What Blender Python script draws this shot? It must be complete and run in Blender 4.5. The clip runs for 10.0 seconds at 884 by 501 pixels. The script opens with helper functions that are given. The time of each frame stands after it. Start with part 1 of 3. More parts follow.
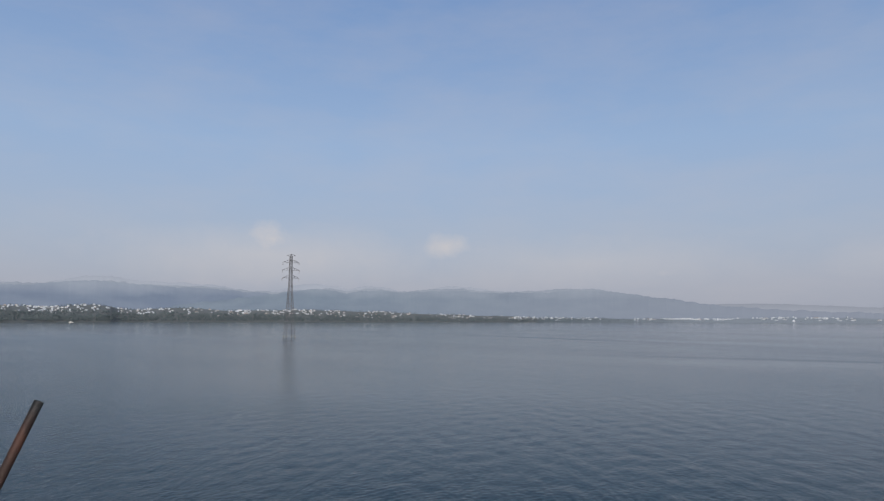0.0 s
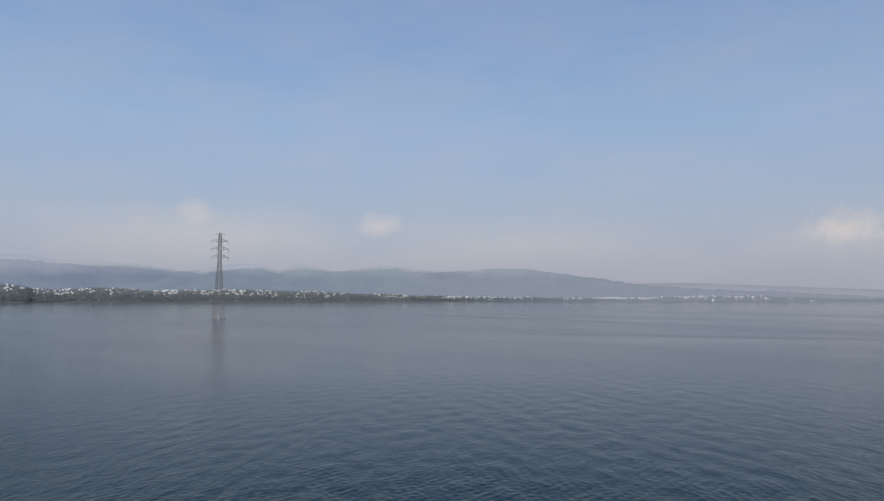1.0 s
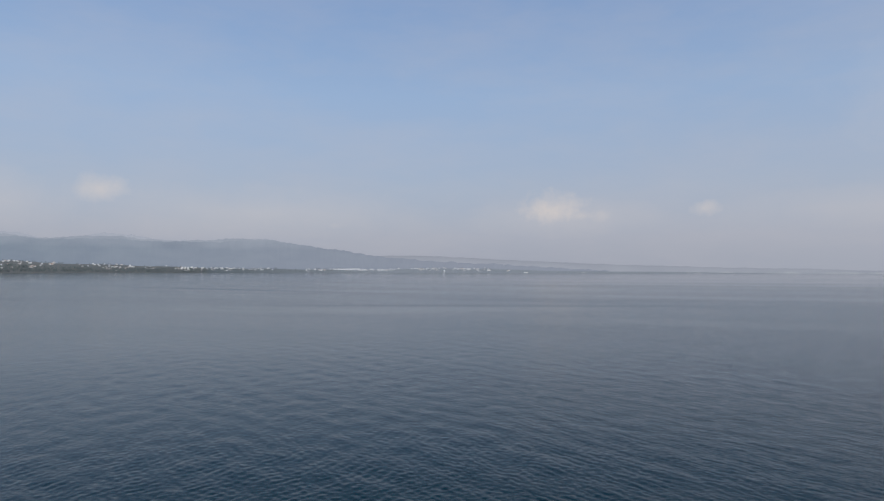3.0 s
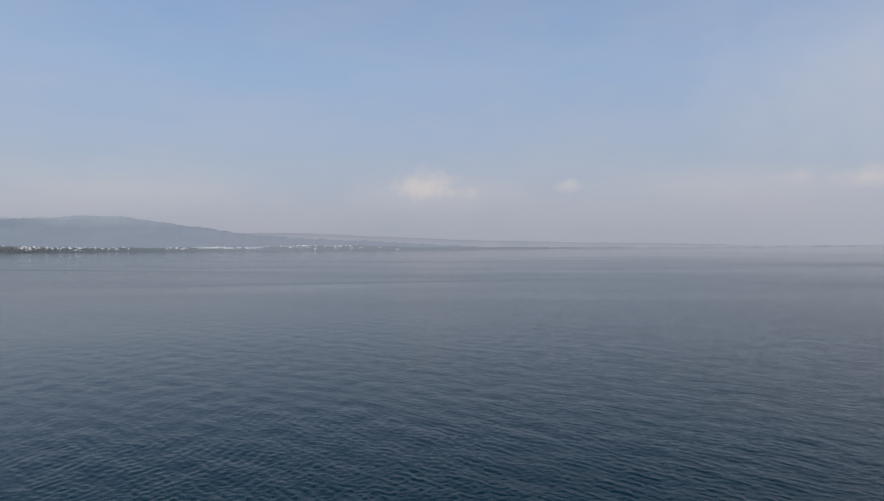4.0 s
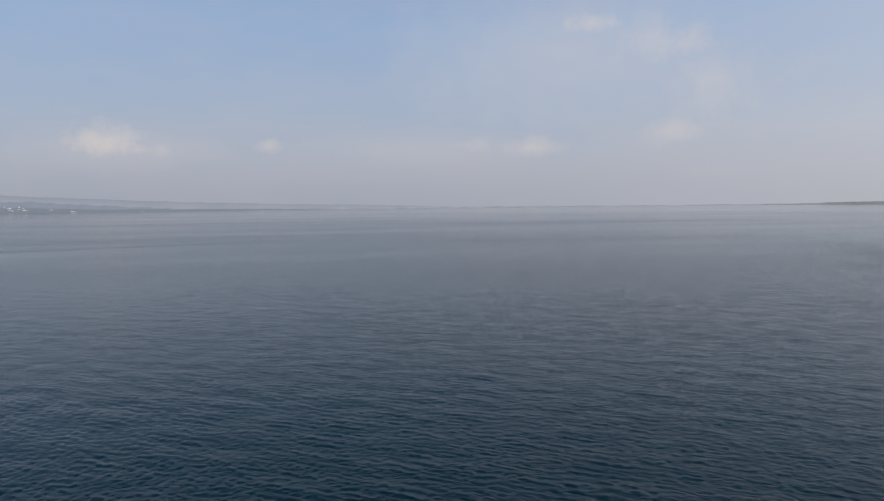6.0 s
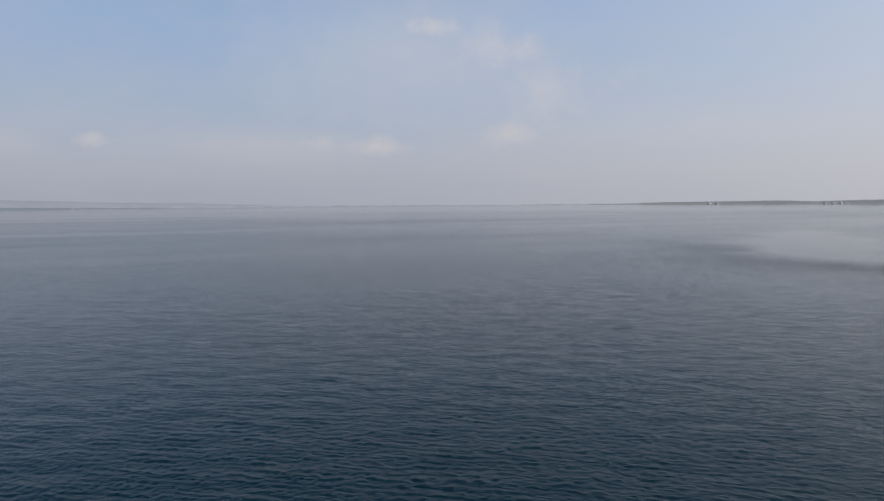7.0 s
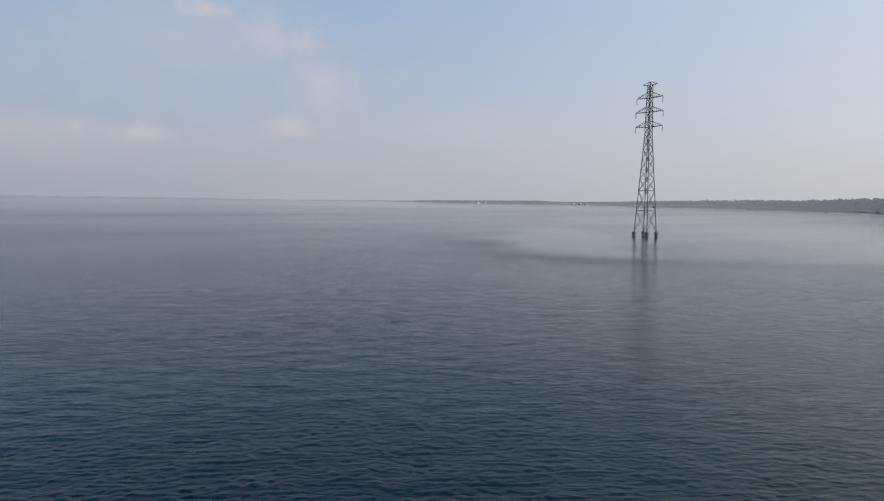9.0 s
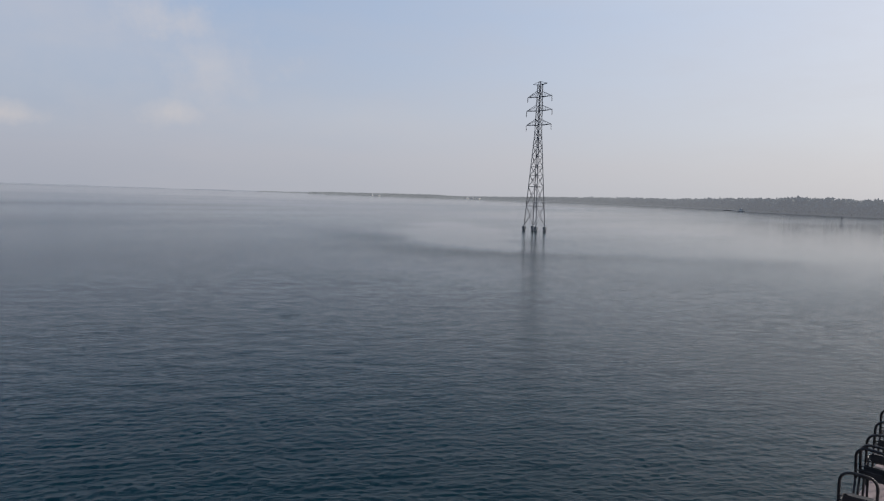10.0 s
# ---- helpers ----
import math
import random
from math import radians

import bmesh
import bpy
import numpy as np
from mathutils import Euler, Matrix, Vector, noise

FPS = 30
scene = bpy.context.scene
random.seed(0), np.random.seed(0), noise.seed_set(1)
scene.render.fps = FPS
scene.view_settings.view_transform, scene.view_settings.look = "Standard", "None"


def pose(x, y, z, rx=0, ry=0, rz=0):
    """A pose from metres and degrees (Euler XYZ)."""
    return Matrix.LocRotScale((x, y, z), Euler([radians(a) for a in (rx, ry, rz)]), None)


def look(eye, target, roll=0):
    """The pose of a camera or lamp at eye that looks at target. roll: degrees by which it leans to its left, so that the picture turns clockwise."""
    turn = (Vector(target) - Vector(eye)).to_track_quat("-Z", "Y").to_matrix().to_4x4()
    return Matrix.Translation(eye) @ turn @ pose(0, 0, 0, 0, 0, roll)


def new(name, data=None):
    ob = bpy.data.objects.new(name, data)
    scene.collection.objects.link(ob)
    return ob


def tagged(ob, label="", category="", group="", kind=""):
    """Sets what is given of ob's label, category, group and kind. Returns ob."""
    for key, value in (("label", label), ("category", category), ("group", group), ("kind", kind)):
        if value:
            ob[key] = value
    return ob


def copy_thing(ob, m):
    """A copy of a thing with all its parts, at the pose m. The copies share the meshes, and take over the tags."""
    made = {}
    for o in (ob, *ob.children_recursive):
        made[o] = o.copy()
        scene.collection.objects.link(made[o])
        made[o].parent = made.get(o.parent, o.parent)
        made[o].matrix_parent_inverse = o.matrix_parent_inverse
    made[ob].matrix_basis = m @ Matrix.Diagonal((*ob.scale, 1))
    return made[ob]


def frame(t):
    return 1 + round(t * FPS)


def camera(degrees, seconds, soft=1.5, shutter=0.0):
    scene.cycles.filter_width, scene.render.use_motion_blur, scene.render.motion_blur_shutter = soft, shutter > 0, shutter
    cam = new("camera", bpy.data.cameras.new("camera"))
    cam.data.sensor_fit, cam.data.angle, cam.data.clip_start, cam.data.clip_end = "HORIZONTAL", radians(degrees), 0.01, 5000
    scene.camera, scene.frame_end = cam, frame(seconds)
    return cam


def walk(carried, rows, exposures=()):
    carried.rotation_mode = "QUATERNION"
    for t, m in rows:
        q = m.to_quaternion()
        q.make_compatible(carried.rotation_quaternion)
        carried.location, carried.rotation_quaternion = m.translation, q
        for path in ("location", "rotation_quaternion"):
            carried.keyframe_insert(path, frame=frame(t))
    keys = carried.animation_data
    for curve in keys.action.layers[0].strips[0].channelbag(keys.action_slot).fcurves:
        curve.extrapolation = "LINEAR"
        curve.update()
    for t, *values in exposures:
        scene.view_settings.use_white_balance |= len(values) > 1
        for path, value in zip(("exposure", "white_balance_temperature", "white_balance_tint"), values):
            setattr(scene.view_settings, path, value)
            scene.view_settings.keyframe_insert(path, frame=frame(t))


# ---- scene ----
from math import sin, cos, tan, pi, atan2, hypot

# ---- camera: stands at a ferry's rail and pans to the right ----
EYE = 11.0                      # eye above the water
REACH = 0.35                    # arm's length between the turning body and the lens
PAN = [                         # seconds, heading clockwise from +y, pitch, roll
    (0.0, 0.00, 5.85, 0.15),
    (0.5, 1.33, 5.29, 0.23),
    (1.0, 5.59, 4.14, -0.04),
    (1.5, 9.98, 3.07, -0.16),
    (2.0, 15.55, 2.48, 0.15),
    (2.5, 21.74, 2.12, 0.04),
    (3.0, 27.17, 1.74, 0.12),
    (4.5, 43.65, -1.67, -0.76),
    (5.0, 49.84, -2.90, -0.85),
    (5.5, 56.74, -3.32, -0.74),
    (5.7, 59.07, -3.47, -0.56),
    (6.8, 73.19, -4.09, -0.86),
    (7.0, 75.69, -3.92, -0.48),
    (7.5, 81.06, -3.80, -0.36),
    (8.0, 86.21, -3.93, 0.70),
    (8.5, 90.70, -3.90, 0.76),
    (9.0, 94.26, -4.25, 0.74),
    (9.5, 98.67, -4.71, 1.60),
    (10.0, 103.24, -4.64, 1.80),
]


def dirn(az, el=0.0):
    a, e = radians(az), radians(el)
    return Vector((sin(a) * cos(e), cos(a) * cos(e), sin(e)))


def at(az, r, z=0.0):
    return Vector((r * sin(radians(az)), r * cos(radians(az)), z))


def eye_pose(az, pitch, roll):
    eye = at(az, REACH, EYE) - at(52, REACH)
    return look(eye, eye + dirn(az, pitch) * 10, roll)


cam = camera(66.3, 10.0, soft=1.25)
walk(cam, [(t, eye_pose(a, p, r)) for t, a, p, r in PAN],
     exposures=((0.0, 0.0), (10.0, 0.0)))

# ---- light: hazy morning, sun behind and to the right ----
SUN_AZ, SUN_EL = 172.0, 30.0
sun = bpy.data.lights.new("sun", "SUN")
sun.energy, sun.angle, sun.color = 2.6, radians(1.5), (1.0, 0.955, 0.90)
sun_ob = new("sun", sun)
sun_ob.matrix_world = look(dirn(SUN_AZ, SUN_EL) * 100, (0, 0, 0))

world = bpy.data.worlds.new("sky")
scene.world = world
world.use_nodes = True
wt = world.node_tree
wt.nodes.clear()


def wmath(op, a, b=None, c=None, clamp=False):
    n = wt.nodes.new("ShaderNodeMath")
    n.operation, n.use_clamp = op, clamp
    for i, v in enumerate((a, b, c)):
        if v is None:
            continue
        if isinstance(v, (int, float)):
            n.inputs[i].default_value = v
        else:
            wt.links.new(v, n.inputs[i])
    return n.outputs[0]


def wmix(fac, a, b):
    n = wt.nodes.new("ShaderNodeMix")
    n.data_type = "RGBA"
    for sock, v in ((n.inputs[0], fac), (n.inputs[6], a), (n.inputs[7], b)):
        if isinstance(v, (int, float)):
            sock.default_value = v
        elif isinstance(v, tuple):
            sock.default_value = (*v, 1)
        else:
            wt.links.new(v, sock)
    return n.outputs[2]


def wdot(v, d):
    n = wt.nodes.new("ShaderNodeVectorMath")
    n.operation = "DOT_PRODUCT"
    wt.links.new(v, n.inputs[0])
    n.inputs[1].default_value = d
    return n.outputs["Value"]


SKY_GAIN = 0.085
sky = wt.nodes.new("ShaderNodeTexSky")
sky.sky_type, sky.sun_disc = "NISHITA", False
sky.sun_elevation, sky.sun_rotation = radians(SUN_EL), radians(SUN_AZ)
sky.air_density, sky.dust_density, sky.ozone_density = 1.0, 2.5, 2.0
coord = wt.nodes.new("ShaderNodeTexCoord")
way = coord.outputs["Generated"]
up = wdot(way, (0, 0, 1))
high = wmath("MAXIMUM", up, 0.0)
# haze thickens towards the horizon, and is warmer towards the sun
toward = wmath("MULTIPLY_ADD", wdot(way, dirn(SUN_AZ)), 0.5, 0.5)
def wramp(fac, stops):
    n = wt.nodes.new("ShaderNodeValToRGB")
    e = n.color_ramp.elements
    while len(e) < len(stops):
        e.new(0.5)
    for k, (p, col) in zip(e, stops):
        k.position, k.color = p, (*col, 1)
    wt.links.new(fac, n.inputs[0])
    return n.outputs[0]


def wgain(col, k):
    n = wt.nodes.new("ShaderNodeVectorMath")
    n.operation = "SCALE"
    wt.links.new(col, n.inputs[0])
    n.inputs["Scale"].default_value = k
    return n.outputs[0]


away = wramp(high, [(0.0, (0.365, 0.395, 0.475)), (0.05, (0.41, 0.435, 0.525)), (0.12, (0.405, 0.47, 0.60)), (0.25, (0.355, 0.49, 0.72)),
                    (0.44, (0.25, 0.40, 0.71)), (0.54, (0.12, 0.22, 0.44)), (0.70, (0.065, 0.13, 0.30)), (1.0, (0.05, 0.11, 0.27))])
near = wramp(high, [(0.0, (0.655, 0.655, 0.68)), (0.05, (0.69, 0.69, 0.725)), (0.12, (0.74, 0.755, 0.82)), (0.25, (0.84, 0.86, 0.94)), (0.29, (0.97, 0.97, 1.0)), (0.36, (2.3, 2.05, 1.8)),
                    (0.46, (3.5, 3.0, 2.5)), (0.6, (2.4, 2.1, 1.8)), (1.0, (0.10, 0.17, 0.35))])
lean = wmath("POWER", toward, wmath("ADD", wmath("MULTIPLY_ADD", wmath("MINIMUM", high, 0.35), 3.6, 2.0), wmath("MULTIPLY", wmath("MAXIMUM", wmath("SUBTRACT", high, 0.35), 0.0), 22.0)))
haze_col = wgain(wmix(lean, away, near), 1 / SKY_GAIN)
haze = wmath("MULTIPLY", wmath("POWER", 2.718, wmath("MULTIPLY", high, -0.9)), 0.9)
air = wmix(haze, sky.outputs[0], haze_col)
# soft cumulus low over the land: heading, height, half width, half height (degrees), strength
CLOUDS = [
    (-14.1, 6.6, 2.1, 1.5, 0.6), (-11.2, 4.8, 0.9, 0.7, 0.35), (0.4, 6.1, 1.6, 1.3, 0.5),
    (18.2, 3.8, 1.0, 0.6, 0.2), (36.2, 5.1, 2.6, 1.5, 0.85), (39.0, 4.6, 3.0, 0.8, 0.45), (48.4, 5.0, 1.0, 0.7, 0.5),
    (65.0, 5.1, 2.8, 0.9, 0.4), (70.2, 4.8, 2.8, 1.0, 0.45), (81.2, 5.7, 1.8, 1.3, 0.4),
    (75.0, 14.3, 2.4, 1.3, 0.62), (79.5, 12.8, 5.0, 2.6, 0.42), (72.0, 12.5, 12.0, 6.5, 0.34), (84.0, 9.5, 4.5, 3.0, 0.30),
    (-14.0, 5.3, 12.0, 2.8, 0.38), (12.0, 4.8, 12.0, 2.4, 0.26), (37.0, 4.5, 7.0, 1.8, 0.26), (62.0, 4.8, 11.0, 1.9, 0.20), (96.0, 6.0, 10.0, 2.0, 0.12),
]
warp = wt.nodes.new("ShaderNodeTexNoise")
warp.inputs["Scale"].default_value, warp.inputs["Detail"].default_value = 22.0, 5.0
warp.inputs["Roughness"].default_value = 0.6
wt.links.new(way, warp.inputs["Vector"])
rough = wmath("MULTIPLY_ADD", warp.outputs[0], 2.1, -1.02)
cover = None
for az, el, wide, tall, much in CLOUDS:
    c = dirn(az, el)
    side = Vector((cos(radians(az)), -sin(radians(az)), 0))
    u = wmath("MULTIPLY", wdot(way, side), 0.78 / radians(wide))
    v = wmath("MULTIPLY", wdot(way, tuple(side.cross(c))), 1 / radians(tall))
    d = wmath("SQRT", wmath("ADD", wmath("MULTIPLY", u, u), wmath("MULTIPLY", v, v)))
    m = wmath("ADD", wmath("SUBTRACT", 1.0, d), wmath("MULTIPLY", rough, 1.0 if wide < 6 else 0.3))
    front = wmath("GREATER_THAN", wdot(way, c), 0.5)
    m = wmath("MULTIPLY", wmath("MULTIPLY", m, 0.75, clamp=True), wmath("MULTIPLY", front, much))
    cover = m if cover is None else wmath("MAXIMUM", cover, m)
# thin uneven veil over the whole sky
veil_map = wt.nodes.new("ShaderNodeMapping")
veil_map.inputs["Scale"].default_value = (1.0, 1.0, 3.2)
wt.links.new(way, veil_map.inputs[0])
veil = wt.nodes.new("ShaderNodeTexNoise")
veil.inputs["Scale"].default_value, veil.inputs["Detail"].default_value = 5.0, 7.0
veil.inputs["Roughness"].default_value = 0.6
wt.links.new(veil_map.outputs[0], veil.inputs["Vector"])
thin = wmath("MULTIPLY", wmath("MULTIPLY_ADD", veil.outputs[0], 2.4, -0.95, clamp=True), 0.22)
veiled = wmix(thin, air, (6.4, 6.0, 6.2))
cloudy = wmix(cover, veiled, (8.6, 7.6, 6.9))
back = wt.nodes.new("ShaderNodeBackground")
back.inputs["Strength"].default_value = SKY_GAIN
wt.links.new(cloudy, back.inputs["Color"])
wout = wt.nodes.new("ShaderNodeOutputWorld")
wt.links.new(back.outputs[0], wout.inputs["Surface"])


# ---- materials ----
class Mat:
    def __init__(self, name, rough=0.6, metal=0.0):
        self.m = bpy.data.materials.new(name)
        self.m.use_nodes = True
        self.t = self.m.node_tree
        self.b = self.t.nodes["Principled BSDF"]
        self.b.inputs["Roughness"].default_value = rough
        self.b.inputs["Metallic"].default_value = metal

    def node(self, kind):
        return self.t.nodes.new(kind)

    def link(self, a, b):
        self.t.links.new(a, b)

    def math(self, op, a, b=None, c=None, clamp=False):
        n = self.node("ShaderNodeMath")
        n.operation, n.use_clamp = op, clamp
        for i, v in enumerate((a, b, c)):
            if v is None:
                continue
            if isinstance(v, (int, float)):
                n.inputs[i].default_value = v
            else:
                self.link(v, n.inputs[i])
        return n.outputs[0]

    def noise(self, scale, detail=4.0, stretch=None, turn=0.0, space="Object", rough=0.5):
        c = self.node("ShaderNodeTexCoord")
        n = self.node("ShaderNodeTexNoise")
        n.inputs["Scale"].default_value, n.inputs["Detail"].default_value = scale, detail
        n.inputs["Roughness"].default_value = rough
        mp = self.node("ShaderNodeMapping")
        if turn:
            mp.vector_type = "TEXTURE"      # turned first, then drawn out along x
        mp.inputs["Scale"].default_value = stretch or (1, 1, 1)
        mp.inputs["Rotation"].default_value = (0, 0, radians(turn))
        self.link(c.outputs[space], mp.inputs[0])
        self.link(mp.outputs[0], n.inputs["Vector"])
        return n.outputs[0]

    def ramp(self, fac, stops):
        n = self.node("ShaderNodeValToRGB")
        e = n.color_ramp.elements
        while len(e) < len(stops):
            e.new(0.5)
        for k, (p, col) in zip(e, stops):
            k.position, k.color = p, (*col, 1)
        self.link(fac, n.inputs[0])
        return n.outputs[0]

    def mix(self, fac, a, b, blend="MIX"):
        n = self.node("ShaderNodeMix")
        n.data_type, n.blend_type = "RGBA", blend
        for sock, v in ((n.inputs[0], fac), (n.inputs[6], a), (n.inputs[7], b)):
            if isinstance(v, (int, float)):
                sock.default_value = v
            elif isinstance(v, tuple):
                sock.default_value = (*v, 1)
            else:
                self.link(v, sock)
        return n.outputs[2]

    def dot(self, v, d):
        n = self.node("ShaderNodeVectorMath")
        n.operation = "DOT_PRODUCT"
        self.link(v, n.inputs[0])
        n.inputs[1].default_value = d
        return n.outputs["Value"]

    def color(self, out):
        self.link(out, self.b.inputs["Base Color"])
        return self

    def bump(self, out, strength=0.3, dist=0.01):
        n = self.node("ShaderNodeBump")
        if isinstance(strength, (int, float)):
            n.inputs["Strength"].default_value = strength
        else:
            self.link(strength, n.inputs["Strength"])
        n.inputs["Distance"].default_value = dist
        self.link(out, n.inputs["Height"])
        self.link(n.outputs[0], self.b.inputs["Normal"])
        return self

    def random(self):
        return self.node("ShaderNodeObjectInfo").outputs["Random"]

    def island(self):
        return self.node("ShaderNodeNewGeometry").outputs["Random Per Island"]


def plain(name, a, b, scale=3.0, rough=0.6, metal=0.0, bump=0.15, dist=0.01):
    m = Mat(name, rough, metal)
    n = m.noise(scale, 5)
    m.color(m.ramp(n, [(0.35, a), (0.65, b)]))
    m.bump(m.noise(scale * 9, 3), bump, dist)
    return m.m


SLICKS = [
    ((104.1, 205), 80, 14, 103, 0.46, 2.6), ((101.5, 150), 50, 12, 75, -0.30, 2.0), ((109, 132), 34, 10, 20, -0.25, 2.0),
    ((138, 330), 250, 250, 0, 0.38, 2.0), ((99, 320), 90, 90, 0, -0.05, 2.0),
    ((27, 197), 28, 17, 117, 0.16, 2.0), ((29, 215), 60, 5, 117, -0.2, 2.0), ((9, 420), 90, 9, 150, -0.35, 2.0),
    ((-4, 170), 130, 130, 0, 0.06, 2.0), ((10, 45), 55, 55, 0, 0.08, 2.0), ((-8, 1200), 1500, 1500, 0, 0.06, 2.0), ((72, 260), 240, 240, 0, -0.06, 2.0), ((70, 2300), 1750, 1750, 0, 0.26, 2.0),
]


def water_material():
    m = Mat("lake_water", 0.06)
    m.b.inputs["IOR"].default_value = 1.18
    m.b.inputs["Specular Tint"].default_value = (0.6, 0.94, 1.0, 1)
    wide = m.noise(0.004, 3, (2.6, 1.0, 1), -60)
    m.color(m.ramp(wide, [(0.3, (0.0005, 0.0175, 0.0262)), (0.7, (0.0010, 0.0228, 0.0332))]))
    # calm slicks and ruffled lanes: place, half length, half width, heading of the length, strength, sharpness
    place = m.node("ShaderNodeTexCoord").outputs["Object"]
    lee = m.noise(0.007, 5, (3.4, 1.0, 1), -50, rough=0.6)
    wobble = m.math("MULTIPLY_ADD", m.noise(0.024, 5, rough=0.6), 2.2, -1.1)
    for (az, r), long, broad, turn, much, sharp in SLICKS:
        c, f, g = at(az, r), at(turn, 1), at(turn + 90, 1)
        u = m.math("MULTIPLY_ADD", m.dot(place, f), 1 / long, -c.dot(f) / long)
        v = m.math("MULTIPLY_ADD", m.dot(place, g), 1 / broad, -c.dot(g) / broad)
        d = m.math("SQRT", m.math("ADD", m.math("MULTIPLY", u, u), m.math("MULTIPLY", v, v)))
        d = m.math("MAXIMUM", m.math("ADD", d, wobble), 0.0) if sharp > 2 else d
        fall = m.math("POWER", 2.718, m.math("MULTIPLY", m.math("POWER", d, sharp), -1.0))
        lee = m.math("MULTIPLY_ADD", fall, -much, lee)
    ruffle = m.ramp(lee, [(0.10, (0.10, 0.10, 0.10)), (0.66, (1, 1, 1))])
    chop = m.noise(4.4, 5, (2.6, 1.0, 1), -98, rough=0.66)
    wavelets = m.noise(2.1, 4, (2.2, 1.0, 1), -90, rough=0.62)
    swell = m.noise(0.85, 3, (1.9, 1.0, 1), -100, rough=0.6)
    # far out the ripples flatten towards a smooth sheet
    off = m.node("ShaderNodeVectorMath")
    off.operation = "LENGTH"
    m.link(place, off.inputs[0])
    calm = m.ramp(m.math("MULTIPLY", off.outputs["Value"], 1 / 400.0), [(0.13, (1, 1, 1)), (0.26, (0.55, 0.55, 0.55)), (0.5, (0.4, 0.4, 0.4)), (1.0, (0.4, 0.4, 0.4))])
    away = m.node("ShaderNodeVectorMath")
    away.operation = "DISTANCE"
    m.link(place, away.inputs[0])
    away.inputs[1].default_value = at(100, 110)
    gust = m.math("POWER", 2.718, m.math("MULTIPLY", m.math("POWER", m.math("MULTIPLY", away.outputs["Value"], 1 / 75.0), 2.0), -1.0))
    calm = m.math("MULTIPLY_ADD", gust, 0.3, calm, clamp=True)
    heave = m.noise(0.29, 3, (1.8, 1.0, 1), -96, rough=0.6)
    # flat water between short, steeper wavelet fronts
    step = [(0.47, (0, 0, 0)), (0.64, (1, 1, 1))]
    m.bump(m.math("MULTIPLY_ADD", m.ramp(heave, step), 0.5, m.math("MULTIPLY_ADD", m.ramp(swell, step), 0.42, m.math("MULTIPLY_ADD", wavelets, 2.0, chop))), m.math("MULTIPLY", ruffle, calm), 0.095)
    # glassier in the ferry's lee, breezier out on the lake
    breeze = m.ramp(m.math("MULTIPLY", off.outputs["Value"], 1 / 1500.0), [
        (0.03, (0, 0, 0)), (0.12, (0.95, 0.95, 0.95)), (0.30, (1.0, 1.0, 1.0)), (0.6, (0.55, 0.55, 0.55)), (1.0, (0.35, 0.35, 0.35))])
    rough = m.math("MULTIPLY", breeze, m.math("MULTIPLY_ADD", m.math("MULTIPLY", ruffle, ruffle), 0.13, 0.05))
    m.link(m.math("ADD", rough, 0.03), m.b.inputs["Roughness"])
    return m.m


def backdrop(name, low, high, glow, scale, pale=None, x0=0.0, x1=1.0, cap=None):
    """Distance with bright haze painted into its colour and glow; it pales eastwards and low in the valley."""
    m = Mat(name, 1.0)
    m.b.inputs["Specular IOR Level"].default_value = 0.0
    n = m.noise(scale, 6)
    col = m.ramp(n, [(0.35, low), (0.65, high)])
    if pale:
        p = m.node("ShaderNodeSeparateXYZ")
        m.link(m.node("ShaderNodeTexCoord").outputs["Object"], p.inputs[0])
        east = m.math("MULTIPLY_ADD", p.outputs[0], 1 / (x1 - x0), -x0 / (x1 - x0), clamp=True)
        mist_tint = m.math("MULTIPLY_ADD", p.outputs[2], -1 / 150.0, 0.9, clamp=True)
        col = m.mix(m.math("ADD", m.math("MULTIPLY", east, 0.8), m.math("MULTIPLY", mist_tint, 0.14), clamp=True), col, pale)
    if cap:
        # painted paling towards the summits, for ridge tops lost in haze and low cloud
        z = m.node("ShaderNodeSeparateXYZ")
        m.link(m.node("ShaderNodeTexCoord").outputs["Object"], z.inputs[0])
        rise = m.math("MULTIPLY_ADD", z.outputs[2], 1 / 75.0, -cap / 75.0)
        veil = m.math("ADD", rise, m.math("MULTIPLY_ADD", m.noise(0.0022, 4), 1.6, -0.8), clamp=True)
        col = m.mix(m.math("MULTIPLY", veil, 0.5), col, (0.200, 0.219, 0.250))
    # the haze's brightness is given off by the land itself
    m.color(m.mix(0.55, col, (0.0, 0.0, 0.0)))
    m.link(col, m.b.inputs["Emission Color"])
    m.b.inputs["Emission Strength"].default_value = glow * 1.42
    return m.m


M_WATER = water_material()
# haze painted per ridge: the farther the land, the paler its glow
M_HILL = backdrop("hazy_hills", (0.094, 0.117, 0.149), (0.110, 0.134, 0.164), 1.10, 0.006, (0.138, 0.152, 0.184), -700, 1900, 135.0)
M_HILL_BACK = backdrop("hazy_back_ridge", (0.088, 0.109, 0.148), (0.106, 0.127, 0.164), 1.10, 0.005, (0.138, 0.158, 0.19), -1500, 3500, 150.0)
# glowing tones between hill and sky, for the added skyline strips
M_HILL_FADE = backdrop("haze_fade_ridge", (0.150, 0.168, 0.200), (0.166, 0.183, 0.214), 1.10, 0.004)
M_HILL_FADE_PALE = backdrop("pale_haze_fade_ridge", (0.182, 0.198, 0.232), (0.196, 0.211, 0.244), 1.10, 0.003)
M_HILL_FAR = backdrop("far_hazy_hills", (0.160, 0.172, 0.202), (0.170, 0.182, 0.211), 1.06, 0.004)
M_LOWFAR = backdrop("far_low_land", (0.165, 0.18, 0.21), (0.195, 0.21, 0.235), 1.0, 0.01)


